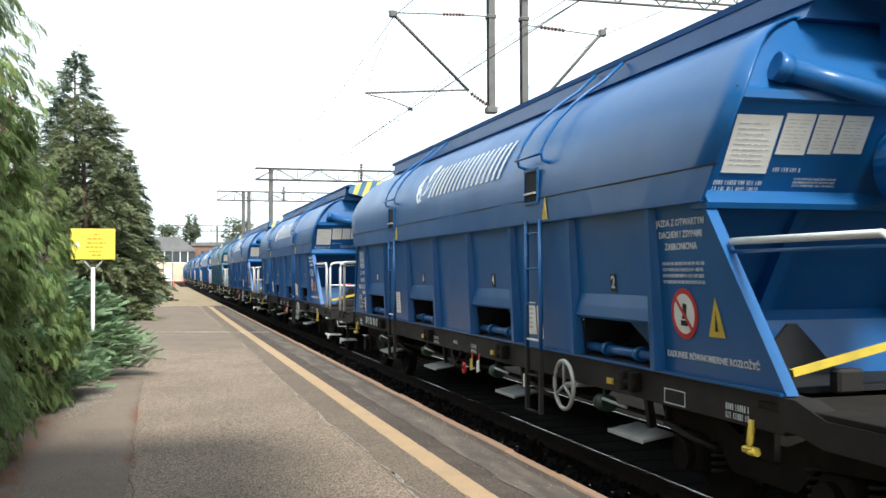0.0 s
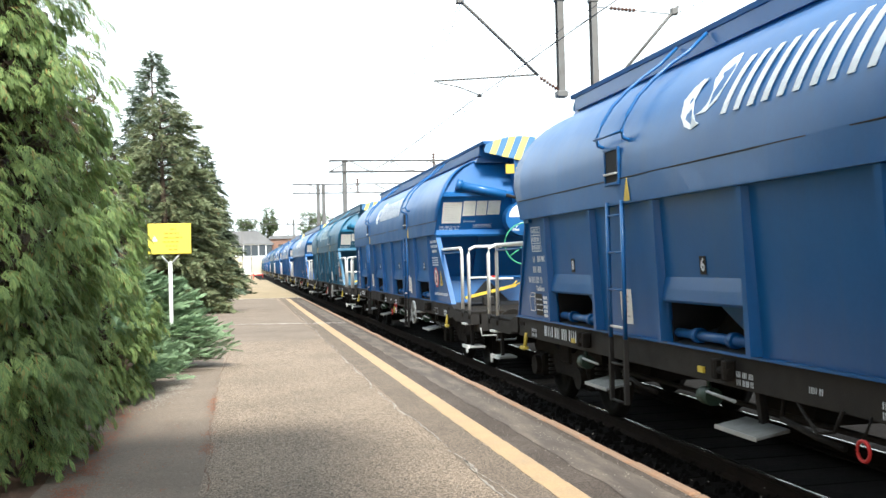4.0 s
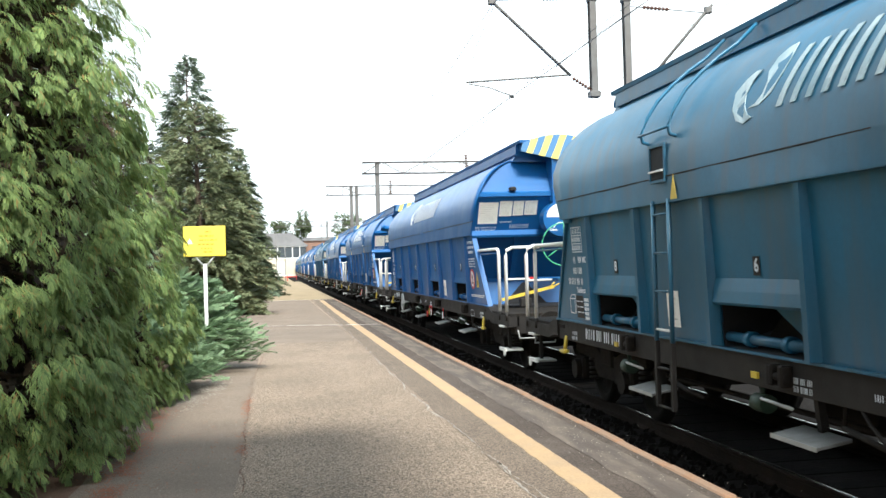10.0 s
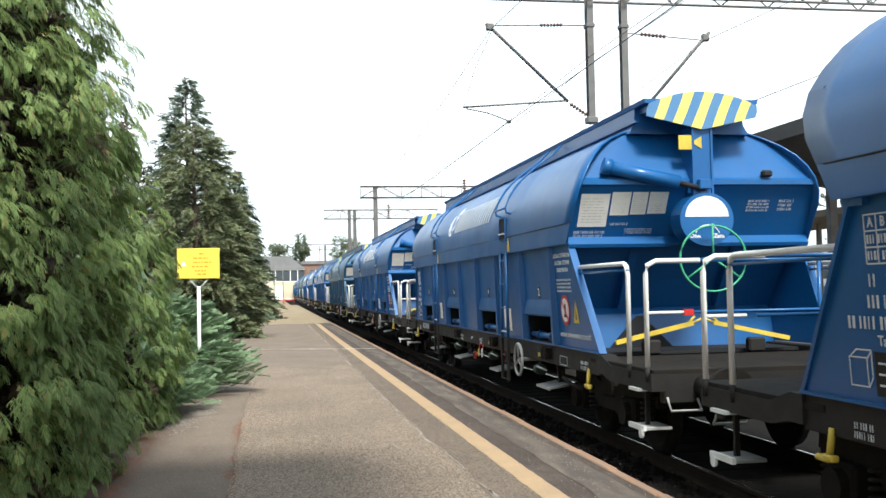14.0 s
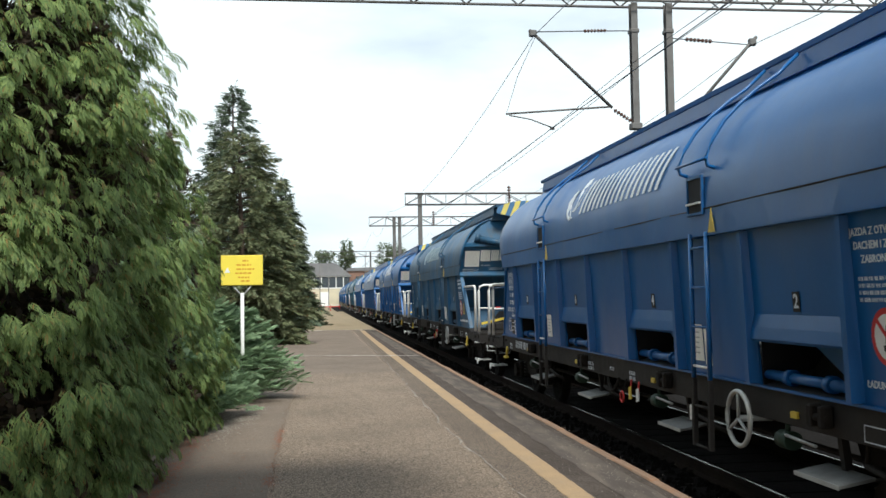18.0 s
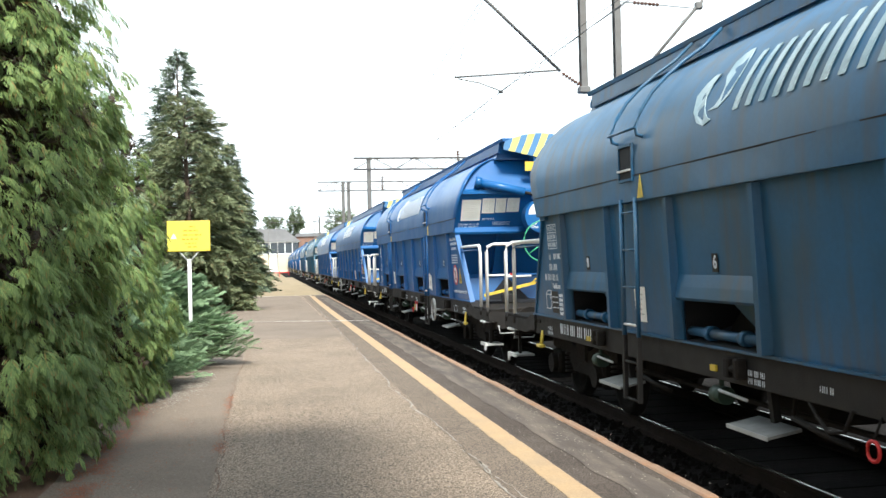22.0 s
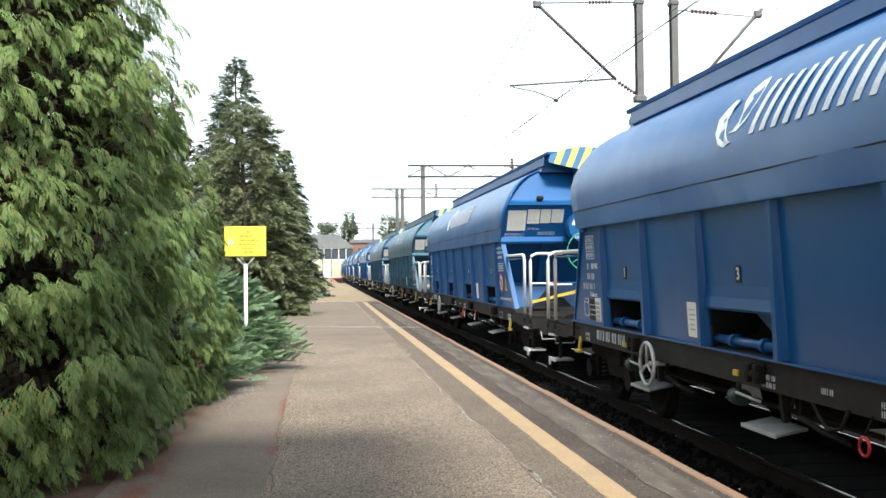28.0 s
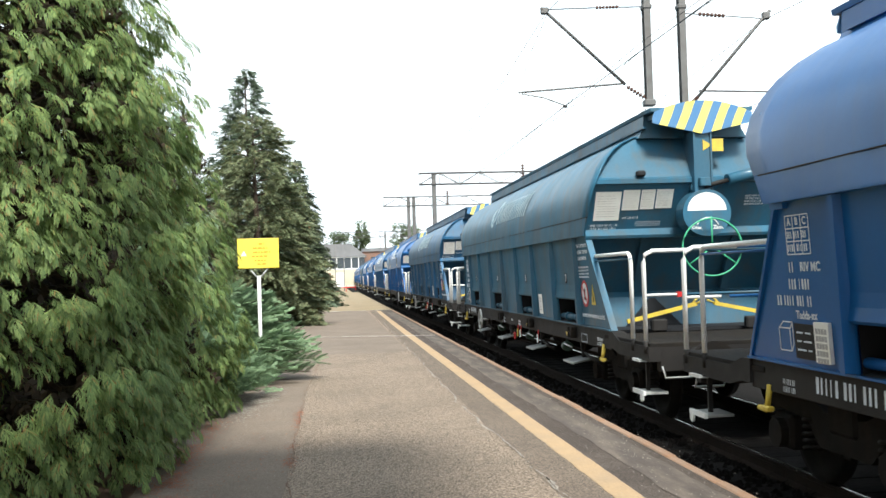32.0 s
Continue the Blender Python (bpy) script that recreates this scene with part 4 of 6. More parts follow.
    for x in (-0.19, -0.065, 0.065, 0.19):
        box(x - 0.005, x + 0.005, -0.15, 0.15, 0, 0.002, bm=tb)
    t = part("load_table", tb, LETTER, w)
    t.matrix_basis = on_side(13.40, 2.15)
    for k, ch in enumerate("ABC"):
        writing(ch, 0.085, t, pose(-0.125 + 0.125 * k, 0.10, 0.002), LETTER, "table_letter")
    tt = part("table_figures", ticks(0.34, 0.055, 51, 2, 0.10), LETTER, t)
    tt.matrix_basis = pose(0, 0.0, 0.002)
    writing("RIV MC", 0.10, w, on_side(13.25, 1.90), LETTER, "type_mark")
    writing("Tadds-xx", 0.09, w, on_side(13.38, 1.53), LETTER, "type_mark")
    for z, ww in ((1.90, 0.0), (1.77, 0.40), (1.64, 0.62)):
        t = part("number_line", ticks(ww or 0.10, 0.08, int(z * 100)), LETTER, w)
        t.matrix_basis = on_side(13.42 + (0.12 if ww > 0.5 else 0.0 if ww else 0.12), z)
    fr = bmesh.new()
    for x0, x1, z0, z1 in ((-0.10, 0.10, 0.085, 0.095), (-0.10, 0.10, -0.095, -0.085), (-0.10, -0.09, -0.095, 0.095), (0.09, 0.10, -0.095, 0.095),
                           (-0.02, 0.15, 0.135, 0.145), (0.14, 0.15, -0.02, 0.145)):
        box(x0, x1, z0, z1, 0, 0.002, bm=fr)
    for x0, z0, x1, z1 in ((-0.10, 0.09, -0.02, 0.14), (0.095, 0.09, 0.145, 0.14), (0.095, -0.09, 0.145, -0.02)):
        prism([(x0, z0), (x0 + 0.008, z0 - 0.006), (x1 + 0.008, z1 - 0.006), (x1, z1)], "z", 0, 0.002, fr)
    t = part("volume_box", fr, LETTER, w)
    t.matrix_basis = on_side(13.78, 1.33)
    t = part("data_plate", plate(0.34, 0.27, 0.012), BLACK, w)
    t.matrix_basis = on_side(13.42, 1.33)
    t2 = part("data_mark", bars(3, 0.26, 0.2, 0.2, 0.12, 77), LETTER, t)
    t2.matrix_basis = pose(0, 0, 0.0125)
    t = part("card_holder", plate(0.22, 0.30, 0.03), paint if laddered else PAPER, w)
    t.matrix_basis = on_side(13.12, 1.34)
    gr = bmesh.new()
    for k in range(20):
        gx, gz = -0.082 + 0.044 * (k % 4), 0.105 - 0.055 * (k // 4)
        box(gx, gx + 0.034, gz - 0.04, gz, 0, 0.002, bm=gr)
    t2 = part("data_mark", gr, PRINT if not laddered else LETTER, t)
    t2.matrix_basis = pose(0, 0, 0.0305)
    t = part("wagon_number_line", ticks(1.30, 0.125, 88), LETTER, w)
    t.matrix_basis = pose(-1.362, 12.65, 1.01) @ pose(0, 0, 0, 90, 0, -90)
    for y, ww, hh in ((0.55, 0.30, 0.14), (13.75, 0.22, 0.12), (8.25, 0.28, 0.14), (7.3, 0.18, 0.05), (6.5, 0.22, 0.10)):
        t = part("solebar_stencil", ticks(ww, 0.045, int(y * 10), 2 if hh > 0.09 else 1, 0.06), LETTER, w)
        t.matrix_basis = pose(-1.362, y, 0.985) @ pose(0, 0, 0, 90, 0, -90)
    fr = bmesh.new()
    for x0, x1, z0, z1 in ((-0.16, 0.16, 0.05, 0.058), (-0.16, 0.16, -0.058, -0.05), (-0.16, -0.152, -0.058, 0.058), (0.152, 0.16, -0.058, 0.058)):
        box(x0, x1, z0, z1, 0, 0.002, bm=fr)
    t = part("stencil_frame", fr, LETTER, w)
    t.matrix_basis = pose(-1.362, 1.42, 0.955) @ pose(0, 0, 0, 90, 0, -90)
    for y in ((4.38, 9.87) if not laddered else (4.45,)):
        t = part("inspection_sheet", plate(0.28, 0.34, 0.003), PAPER, w)
        t.matrix_basis = on_side(y, 1.375 if not laddered else 1.43)
        t2 = part("sheet_print", bars(5, 0.15, 0.24, 0.25, 0.05, 5), PRINT, t)
        t2.matrix_basis = pose(0, 0, 0.0035)
    if laddered:
        t = part("inspection_sheet", plate(0.15, 0.34, 0.003), PAPER, w)
        t.matrix_basis = on_side(4.20, 1.40)
        t = part("inspection_sheet", plate(0.28, 0.34, 0.003), PAPER, w)
        t.matrix_basis = on_side(10.55, 1.42)
        t2 = part("sheet_print", bars(5, 0.18, 0.24, 0.25, 0.05, 9), PRINT, t)
        t2.matrix_basis = pose(0, 0, 0.0035)
    # ladders with window and grab bars over the shell
    if laddered:
        for yc in (4.05, 10.48):
            bm = tube([(-1.49, yc - 0.19, 1.10), (-1.49, yc - 0.19, 2.44)], 0.021, 6)
            tube([(-1.49, yc + 0.19, 1.10), (-1.49, yc + 0.19, 2.44)], 0.021, 6, bm)
            ld = part("ladder", bm, paint, w, "steel side ladder")
            for dy in (-0.19, 0.19):
                part("ladder_foot", box(-1.51, -1.47, yc + dy - 0.022, yc + dy + 0.022, 0.50, 1.12), BLACK, ld)
                part("ladder_lug", box(-1.50, -1.40, yc + dy - 0.03, yc + dy + 0.03, 2.40, 2.43), paint, ld)
            for k in range(6):
                z = 0.51 + 0.359 * k
                part("rung", tube([(-1.49, yc - 0.19, z), (-1.49, yc + 0.19, z)], 0.013, 6), (paint if k > 2 else WHITE) if z > 1.0 else BLACK, ld)
            # inspection window: near-black plate on the shell for the shade of its recess
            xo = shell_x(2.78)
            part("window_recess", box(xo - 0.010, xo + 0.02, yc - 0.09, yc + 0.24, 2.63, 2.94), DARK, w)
            bm = box(xo - 0.022, xo - 0.002, yc - 0.115, yc - 0.09, 2.605, 2.965)
            box(xo - 0.022, xo - 0.002, yc + 0.24, yc + 0.265, 2.605, 2.965, 0, bm)
            box(xo - 0.026, xo - 0.002, yc - 0.09, yc + 0.24, 2.94, 2.965, 0, bm)
            box(xo - 0.026, xo - 0.002, yc - 0.09, yc + 0.24, 2.605, 2.63, 0, bm)
            part("window_frame", bm, paint, w)
            part("window_sill", box(xo - 0.04, xo, yc - 0.085, yc + 0.235, 2.705, 2.722), WHITE, w)
            bm = bmesh.new()
            for dy in (-0.30, 0.37):
                pts = [(-1.41, yc + dy, 2.99), (-1.50, yc + dy, 3.02), (-1.515, yc + dy, 3.09), (-1.45, yc + dy, 3.26), (-1.35, yc + dy, 3.42), (-1.21, yc + dy, 3.57), (-1.04, yc + dy, 3.72), (-0.86, yc + dy, 3.85), (-0.68, yc + dy, 4.03)]
                tube(pts, 0.018, 6, bm)
            tube([(-1.52, yc - 0.33, 3.085), (-1.52, yc + 0.43, 3.085)], 0.014, 6, bm)
            part("roof_grab_bar", bm, paint, w)
            t = part("warning_triangle", prism([(-0.075, -0.10), (0.075, -0.10), (0.0, 0.12)], "z", 0, 0.004), YELLOW, w)
            t.matrix_basis = pose(shell_x(2.54) - 0.006, yc - 0.31, 2.53, 90, 0, -90)
    # brake wheel, steps and gear below
    yh = 3.32 if laddered else 8.15
    bw = part("brake_wheel", tube(ring_points((-1.47, yh, 0.85), 0.225, "x", 28), 0.020, 7, None, 0, True), STEEL, w, "pale grey brake hand wheel")
    bm = tube([(-1.47, yh, 0.85), (-1.10, yh, 0.85)], 0.028, 8)
    for a in (90, 210, 330):
        tube([(-1.47, yh, 0.85), (-1.47, yh + 0.22 * math.cos(radians(a)), 0.85 + 0.22 * math.sin(radians(a)))], 0.014, 6, bm)
    part("spokes", bm, STEEL, bw)
    for y in (2.10, 5.08, 8.28, 11.28):
        st = part("foot_board", prism([(-1.45, 0.555), (-1.45, 0.575), (-1.20, 0.625), (-1.20, 0.60)], "y", y - 0.34, y + 0.30), BOARD, w, "grey steel foot board")
        part("board_edge", box(-1.456, -1.448, y - 0.34, y + 0.30, 0.548, 0.580), STEEL, st)
        part("board_hanger", prism([(-1.18, 0.60), (-1.24, 0.61), (-1.27, 0.90), (-1.22, 0.90)], "y", y - 0.03, y + 0.03), BLACK, st)
        bm = tube([(-1.30, y + 0.62, 0.74), (-1.30, y + 0.80, 0.74)], 0.075, 10)
        tube([(-1.30, y + 0.71, 0.74), (-1.30, y + 0.71, 0.90)], 0.02, 6, bm)
        part("brake_cock", bm, GREEN_DARK, w, "dark green brake valve")
        part("hang_rail", tube([(-1.36, y + 0.15, 0.77), (-1.36, y + 0.62, 0.79)], 0.013, 6), STEEL, w)
        bm = tube([(-1.28, y - 0.42, 0.90), (-1.30, y - 0.42, 0.70)], 0.016, 6)
        tube([(-1.30, y - 0.42, 0.72), (-1.30, y - 0.85, 0.66), (-1.25, y - 1.1, 0.62)], 0.022, 6, bm)
        part("brake_linkage", bm, GRIME, w)
    # release ring and tagged cocks near the middle
    rg = part("release_ring", tube(ring_points((-1.42, 6.72, 0.70), 0.062, "x", 18), 0.012, 6, None, 0, True), RED, w, "red painted release ring")
    part("ring_pull", tube([(-1.42, 6.72, 0.76), (-1.36, 6.72, 0.90)], 0.009, 5), GRIME, rg)
    for y, m in ((4.52, WHITE), (6.42, YELLOW), (6.15, WHITE)):
        fl = part("lever_flag", prism([(y - 0.05, 0.71), (y + 0.035, 0.69), (y + 0.04, 0.83), (y - 0.04, 0.85)], "x", -1.424, -1.414), m, w, "small painted lever plate")
        part("flag_rod", tube([(-1.40, y, 0.92), (-1.41, y + 0.02, 0.70)], 0.012, 5), RED, fl)
    part("cable_loop", tube([(-1.37, 7.0, 0.90), (-1.40, 7.05, 0.76), (-1.39, 7.25, 0.72), (-1.36, 7.45, 0.80), (-1.34, 7.6, 0.90)], 0.014, 6), GRIME, w)
    bm = tube([(-0.62, 4.6, 0.70), (-0.62, 6.2, 0.70)], 0.20, 14)
    part("air_tank", bm, GRIME, w)
    part("brake_cylinder", tube([(0.4, 8.2, 0.66), (0.4, 9.0, 0.66)], 0.18, 12), GRIME, w)
    part("brake_rod", tube([(-0.9, 1.0, 0.62), (-0.9, 13.4, 0.62)], 0.025, 6), GRIME, w)
    for i in range(4):
        a = bays[i][0]
        part("hopper_outlet", prism([(a + 0.1, 1.08), (a + 1.42, 1.08), (a + 1.15, 0.52), (a + 0.4, 0.52)], "x", -0.72, 0.72), GRIME, w)
    wagon_end(w, paint, -1, y_foot[0], y_head[0], 1 if not laddered else -1, True)
    wagon_end(w, paint, 1, y_foot[1], y_head[1], 1, False)
    widen(w)
    bogie(w, 0.85)
    bogie(w, 2 * MID - 0.85)
    return w


def at_track(y):
    """The pose of a wagon whose near foot is at y: its two bogies ride on the track."""
    a, b = bend(y + 0.85), bend(y + 13.65)
    turn = -math.degrees(math.atan2(b - a, 12.8))
    return pose(TRACK_X + a, y, RAIL_Z, 0, 0, turn)


def repaint(w, old, fresh):
    for o in w.children_recursive:
        for sl in o.material_slots:
            if sl.material == old:
                sl.link = "OBJECT"
                sl.material = fresh


LADDERED = hopper_wagon("hopper_wagon", BLUE, True, "blue steel hopper wagon with side ladders and white handrails")
PLAIN = hopper_wagon("hopper_wagon", BLUE, False, "blue steel hopper wagon without ladders, with white handrails")
# which wagon is which: L laddered, P plain; paint
ORDER = [("L", BLUE), ("L", BLUE), ("L", BLUE), ("L", TEAL_BLUE), ("P", BLUE), ("L", BLUE), ("L", BLUE), ("L", SLATE), ("L", BLUE), ("P", BLUE), ("P", BLUE),
         ("P", TEAL), ("P", SLATE), ("L", BLUE), ("P", BLUE_FADED), ("L", BLUE), ("P", BLUE), ("L", SLATE), ("P", BLUE), ("L", BLUE_FADED), ("P", BLUE), ("L", BLUE),
         ("P", TEAL), ("L", BLUE), ("P", BLUE_FADED), ("L", BLUE)]
WORDS = {BLUE: "blue", BLUE_FADED: "faded blue", TEAL: "weathered teal", TEAL_BLUE: "streaked teal-blue", SLATE: "grimy slate-blue"}
FAR_OFF = {"spring", "notice_line", "stencil_block", "digit", "table_letter", "table_figures", "load_table", "number_line", "volume_box", "data_plate", "data_mark",
           "solebar_stencil", "wagon_number_line", "print_lines", "sheet_print", "dial_mark", "sign_symbol", "sign_slash", "triangle_mark", "axle_box", "step_hole", "grip_bar", "brake_hose",
           "draw_hook", "lever_pivot", "red_clip", "lamp_bracket", "ram_pin", "ram_rod", "valve", "clamp", "bracket_tag", "lever_bracket", "chute", "chute_gap", "bolster_beam",
           "rail_foot", "step_hanger", "board_hanger", "brake_cock", "hatch_roller", "buffer_head", "rung", "spokes", "axle", "rail_bar", "ladder_lug",
           "board_edge", "hang_rail", "brake_linkage", "release_ring", "ring_pull", "lever_flag", "flag_rod", "cable_loop", "marker_arrow", "window_frame", "window_sill", "stencil_frame", "ridge_gutter"}
WAGONS = []
for i, (sort, paint) in enumerate([("L", BLUE)] + ORDER):
    i -= 1
    src = LADDERED if sort == "L" else PLAIN
    if i == 0:
        w = LADDERED
    elif i == 4:
        w = PLAIN
    else:
        w = copy_thing(src, pose(0, 0, 0))
    if i == 4:
        for o in w.children:
            if o.name.startswith("brake_wheel"):
                o.location.y += 2.8
    if paint is not BLUE:
        repaint(w, BLUE, paint)
        repaint(w, LOGO, LOGO_WORN if paint is not BLUE_FADED else LOGO)
    w["label"] = WORDS[paint] + " hopper wagon with " + ("side ladders" if sort == "L" else "plain ribbed side") + " and white handrails"
    if i > 12:
        # small parts that nobody could tell apart so far off
        for o in list(w.children_recursive):
            if o.name.split(".")[0] in FAR_OFF:
                bpy.data.objects.remove(o)
    WAGONS.append((i, w))


# ---- ground, platform, track ----
thing("ground", box(-400, 400, -120, 900, -0.62, -0.60), DRYGRASS, "dry grass and dirt out to the horizon", "ground", kind="structure")
plat = thing("pavement", box(-0.42, 2.18, -30, 54.6, -0.55, 0.0), ASPHALT, "worn coarse grey asphalt platform", "platform", kind="structure")
bm = bmesh.new()
n = 120
va = []
for i in range(n + 1):
    y = -30 + 84.6 * i / n
    va.append([bm.verts.new((x, y, z)) for x, z in ((-1.75 + 0.15 * noise.noise(Vector((y * 0.4, 0, 0))), -0.003), (-0.40 + 0.05 * noise.noise(Vector((y * 1.3, 4, 0))), 0.004))])
for a, b in zip(va, va[1:]):
    bm.faces.new((a[0], a[1], b[1], b[0]))
thing("pavement_side_path", bm, PATH_ASPHALT, "smoother grey asphalt strip beside the shrubs", "path", kind="structure")
thing("ground_verge", box(-40, -1.5, -30, 75, -0.5, -0.012), SOIL, "brown needle litter under the conifers", "soil", kind="structure")
thing("pavement_edge", box(2.42, 3.12, -30, 54.6, -0.55, -0.002), EDGE_ASPHALT, "darker patched asphalt along the platform edge", "platform edge", kind="structure")
kerb = holder("platform_kerb", "rust-stained concrete edge stones of the platform", "kerb", kind="structure")
y = -10.0
stone = mesh_of("edge_stone", box(3.125, 3.23, 0.01, 1.19, -0.5, 0.006, 0.012), KERB)
while y < 54:
    s = new("edge_stone", stone)
    s.parent, s.matrix_basis = kerb, pose(0.006 * math.sin(y * 7), y, 0.004 * math.sin(y * 3))
    y += 1.2
bm = bmesh.new()
rows_v = []
for i in range(1100):
    y = -4 + 57 * i / 1099
    far = 0.10 * max(0, (y - 30) / 24) ** 2
    wob = 0.012 * noise.noise(Vector((y * 2.0, 1, 0)))
    chip = [0.014 * noise.noise(Vector((y * 6.0, k, 0))) + 0.016 * max(0.0, noise.noise(Vector((y * 2.6, k + 9, 0))) - 0.15) for k in (3, 5)]
    rows_v.append([bm.verts.new((2.19 + wob + chip[0] + far, y, 0.004)), bm.verts.new((2.41 + wob * 0.5 - chip[1] + far, y, 0.004))])
for a, b in zip(rows_v, rows_v[1:]):
    bm.faces.new((a[0], a[1], b[1], b[0]))
thing("safety_line", bm, LINE, "worn yellow painted safety line", "painted line", kind="structure")
part("joint_fill", box(2.178, 2.422, -30, 54.6, -0.5, -0.001), ASPHALT, plat)


def streak(name, pts, width, mat, label, z=0.006, seed=1, gaps=0.0):
    """A ragged strip on the ground along points; gaps: how often it breaks off."""
    bm2 = bmesh.new()
    rows2 = []
    for (x0, y0), (x1, y1) in zip(pts, pts[1:]):
        k = max(2, int(math.hypot(x1 - x0, y1 - y0) / 0.045))
        for j in range(k):
            f = j / k
            x, y = x0 + (x1 - x0) * f, y0 + (y1 - y0) * f
            ww = width * (0.30 + 0.9 * abs(noise.noise(Vector((x * 2, y * 2.3, seed)))) + 0.55 * noise.noise(Vector((x * 9, y * 11, seed + 2))))
            ww = max(0.0, ww - gaps * width * (0.5 + 1.1 * noise.noise(Vector((x, y * 1.1, seed + 9)))))
            o = 0.06 * noise.noise(Vector((x * 3, y * 1.4, seed + 5))) + 0.022 * noise.noise(Vector((x * 3, y * 7.0, seed + 6)))
            d = Vector((y1 - y0, -(x1 - x0), 0)).normalized()
            rows2.append((ww, (x + d.x * (o - ww), y + d.y * (o - ww), z), (x + d.x * (o + ww), y + d.y * (o + ww), z)))
    for a, b in zip(rows2, rows2[1:]):
        if a[0] > 0.001 or b[0] > 0.001:
            q = [bm2.verts.new(c) for c in (a[1], a[2], b[2], b[1])]
            bm2.faces.new(q)
    bmesh.ops.remove_doubles(bm2, verts=bm2.verts, dist=1e-4)
    bmesh.ops.recalc_face_normals(bm2, faces=bm2.faces)
    for f in bm2.faces:
        if f.normal.z < 0:
            f.normal_flip()
    return thing(name, bm2, mat, label, "platform mark", kind="structure")


def scatter(name, spots_, count, length, width, mat, label, category, seed):
    """Loose flat bits strewn in patches; spots_: rows of x, y, spread in x, spread in y, share."""
    rnd2 = random.Random(seed)
    vs, fs = [], []
    total = sum(q[4] for q in spots_)
    for x0, y0, sx, sy, share in spots_:
        for _ in range(int(count * share / total)):
            x, y, a = rnd2.gauss(x0, sx), rnd2.gauss(y0, sy), rnd2.uniform(0, math.pi)
            if noise.noise(Vector((x * 4.0, y * 2.5, seed))) < rnd2.uniform(-0.45, 0.25):
                continue
            ln, wd = length * rnd2.uniform(0.5, 1.3) / 2, width * rnd2.uniform(0.6, 1.3) / 2
            c, sn, zz = math.cos(a), math.sin(a), 0.009 + 0.006 * rnd2.random()
            k = len(vs)
            vs += [(x + c * u * ln - sn * v * wd, y + sn * u * ln + c * v * wd, zz + 0.002 * u) for u, v in ((-1, -1), (1, -0.6), (1, 0.6), (-1, 1))]
            fs.append((k, k + 1, k + 2, k + 3))
    me2 = bpy.data.meshes.new(name)
    me2.from_pydata(vs, [], fs)
    me2.materials.append(mat)
    return tagged(new(name, me2), label, category, kind="stuff")


streak("pavement_crack", [(1.76, 4.0), (1.80, 8.9), (1.80, 10.8), (1.74, 13.1), (1.79, 17.2), (1.88, 27.2), (1.96, 40)], 0.020, CRACK, "pale ragged crack in the asphalt", gaps=0.35)
streak("pavement_crack", [(1.95, 4.0), (1.90, 7.0), (1.83, 8.6)], 0.016, CRACK, "pale ragged crack in the asphalt", seed=7, gaps=0.4)
streak("pavement_seam", [(-0.36, 4.0), (-0.36, 8.6), (-0.42, 11.7), (-0.43, 15.0), (-0.30, 20.7), (-0.35, 30)], 0.012, SOIL, "dark seam with needle litter between two asphalts", seed=3, gaps=0.25)
scatter("needle_litter", [(-1.30, 6.9, 0.10, 0.5, 3), (-1.42, 8.6, 0.09, 0.6, 4), (-1.50, 10.5, 0.10, 0.7, 4), (-1.50, 12.6, 0.12, 0.8, 3), (-1.0, 9.5, 0.35, 1.6, 1.2), (-0.41, 10.2, 0.035, 0.45, 1.0), (-0.43, 13.0, 0.03, 0.5, 0.8)],
        5200, 0.045, 0.007, NEEDLES, "reddish fallen needles strewn along the shrubs", "needles", 21)
scatter("pale_flakes", [(-1.32, 13.7, 0.16, 0.5, 3), (-1.10, 15.0, 0.14, 0.5, 3), (-0.95, 16.2, 0.10, 0.35, 1.5)], 1500, 0.035, 0.02, CRACK, "pale crumbled flakes on the side path", "flakes", 23)
scatter("loose_grit", [(0.6, 8.0, 1.2, 3.0, 3), (2.9, 9.0, 0.14, 5.0, 3), (0.8, 14.0, 1.3, 3.5, 3)], 2600, 0.013, 0.010, CRACK, "pale loose grit on the platform", "grit", 27)
bm = bmesh.new()
va = []
for i in range(420):
    y = 2 + 48 * i / 419
    va.append([bm.verts.new((2.66 + 0.05 * noise.noise(Vector((y * 1.7, 2, 0))), y, 0.003)), bm.verts.new((3.02 + 0.04 * noise.noise(Vector((y * 2.1, 6, 0))), y, 0.003))])
for a, b in zip(va, va[1:]):
    bm.faces.new((a[0], a[1], b[1], b[0]))
thing("pavement_crumbled_band", bm, STRIP, "broken pale mortar band along the platform edge", "platform edge", kind="structure")
bm = bmesh.new()
va = []
for i in range(200):
    y = -10 + 64.4 * i / 199
    va.append([bm.verts.new((1.80 + 0.05 * noise.noise(Vector((y * 0.9, 8, 0))) + 0.14 * max(0.0, (y - 17) / 37), y, 0.003)), bm.verts.new((2.175 + 0.10 * max(0, (y - 30) / 24) ** 2, y, 0.003))])
for a, b in zip(va, va[1:]):
    bm.faces.new((a[0], a[1], b[1], b[0]))
thing("pavement_trodden_strip", bm, STRIP_ASPHALT, "darker smoother asphalt between crack and yellow line", "platform", kind="structure")
bm = bmesh.new()
va = []
for i in range(40):
    x = -0.42 + 2.2 * i / 39
    va.append([bm.verts.new((x, 23.6 + 0.5 * noise.noise(Vector((x * 2.1, 3, 0))), 0.002)), bm.verts.new((x, 54.6, 0.002))])
for a, b in zip(va, va[1:]):
    bm.faces.new((a[0], b[0], b[1], a[1]))
thing("pavement_far_section", bm, PATH_ASPHALT, "smoother grey asphalt of the outer platform", "platform", kind="structure")
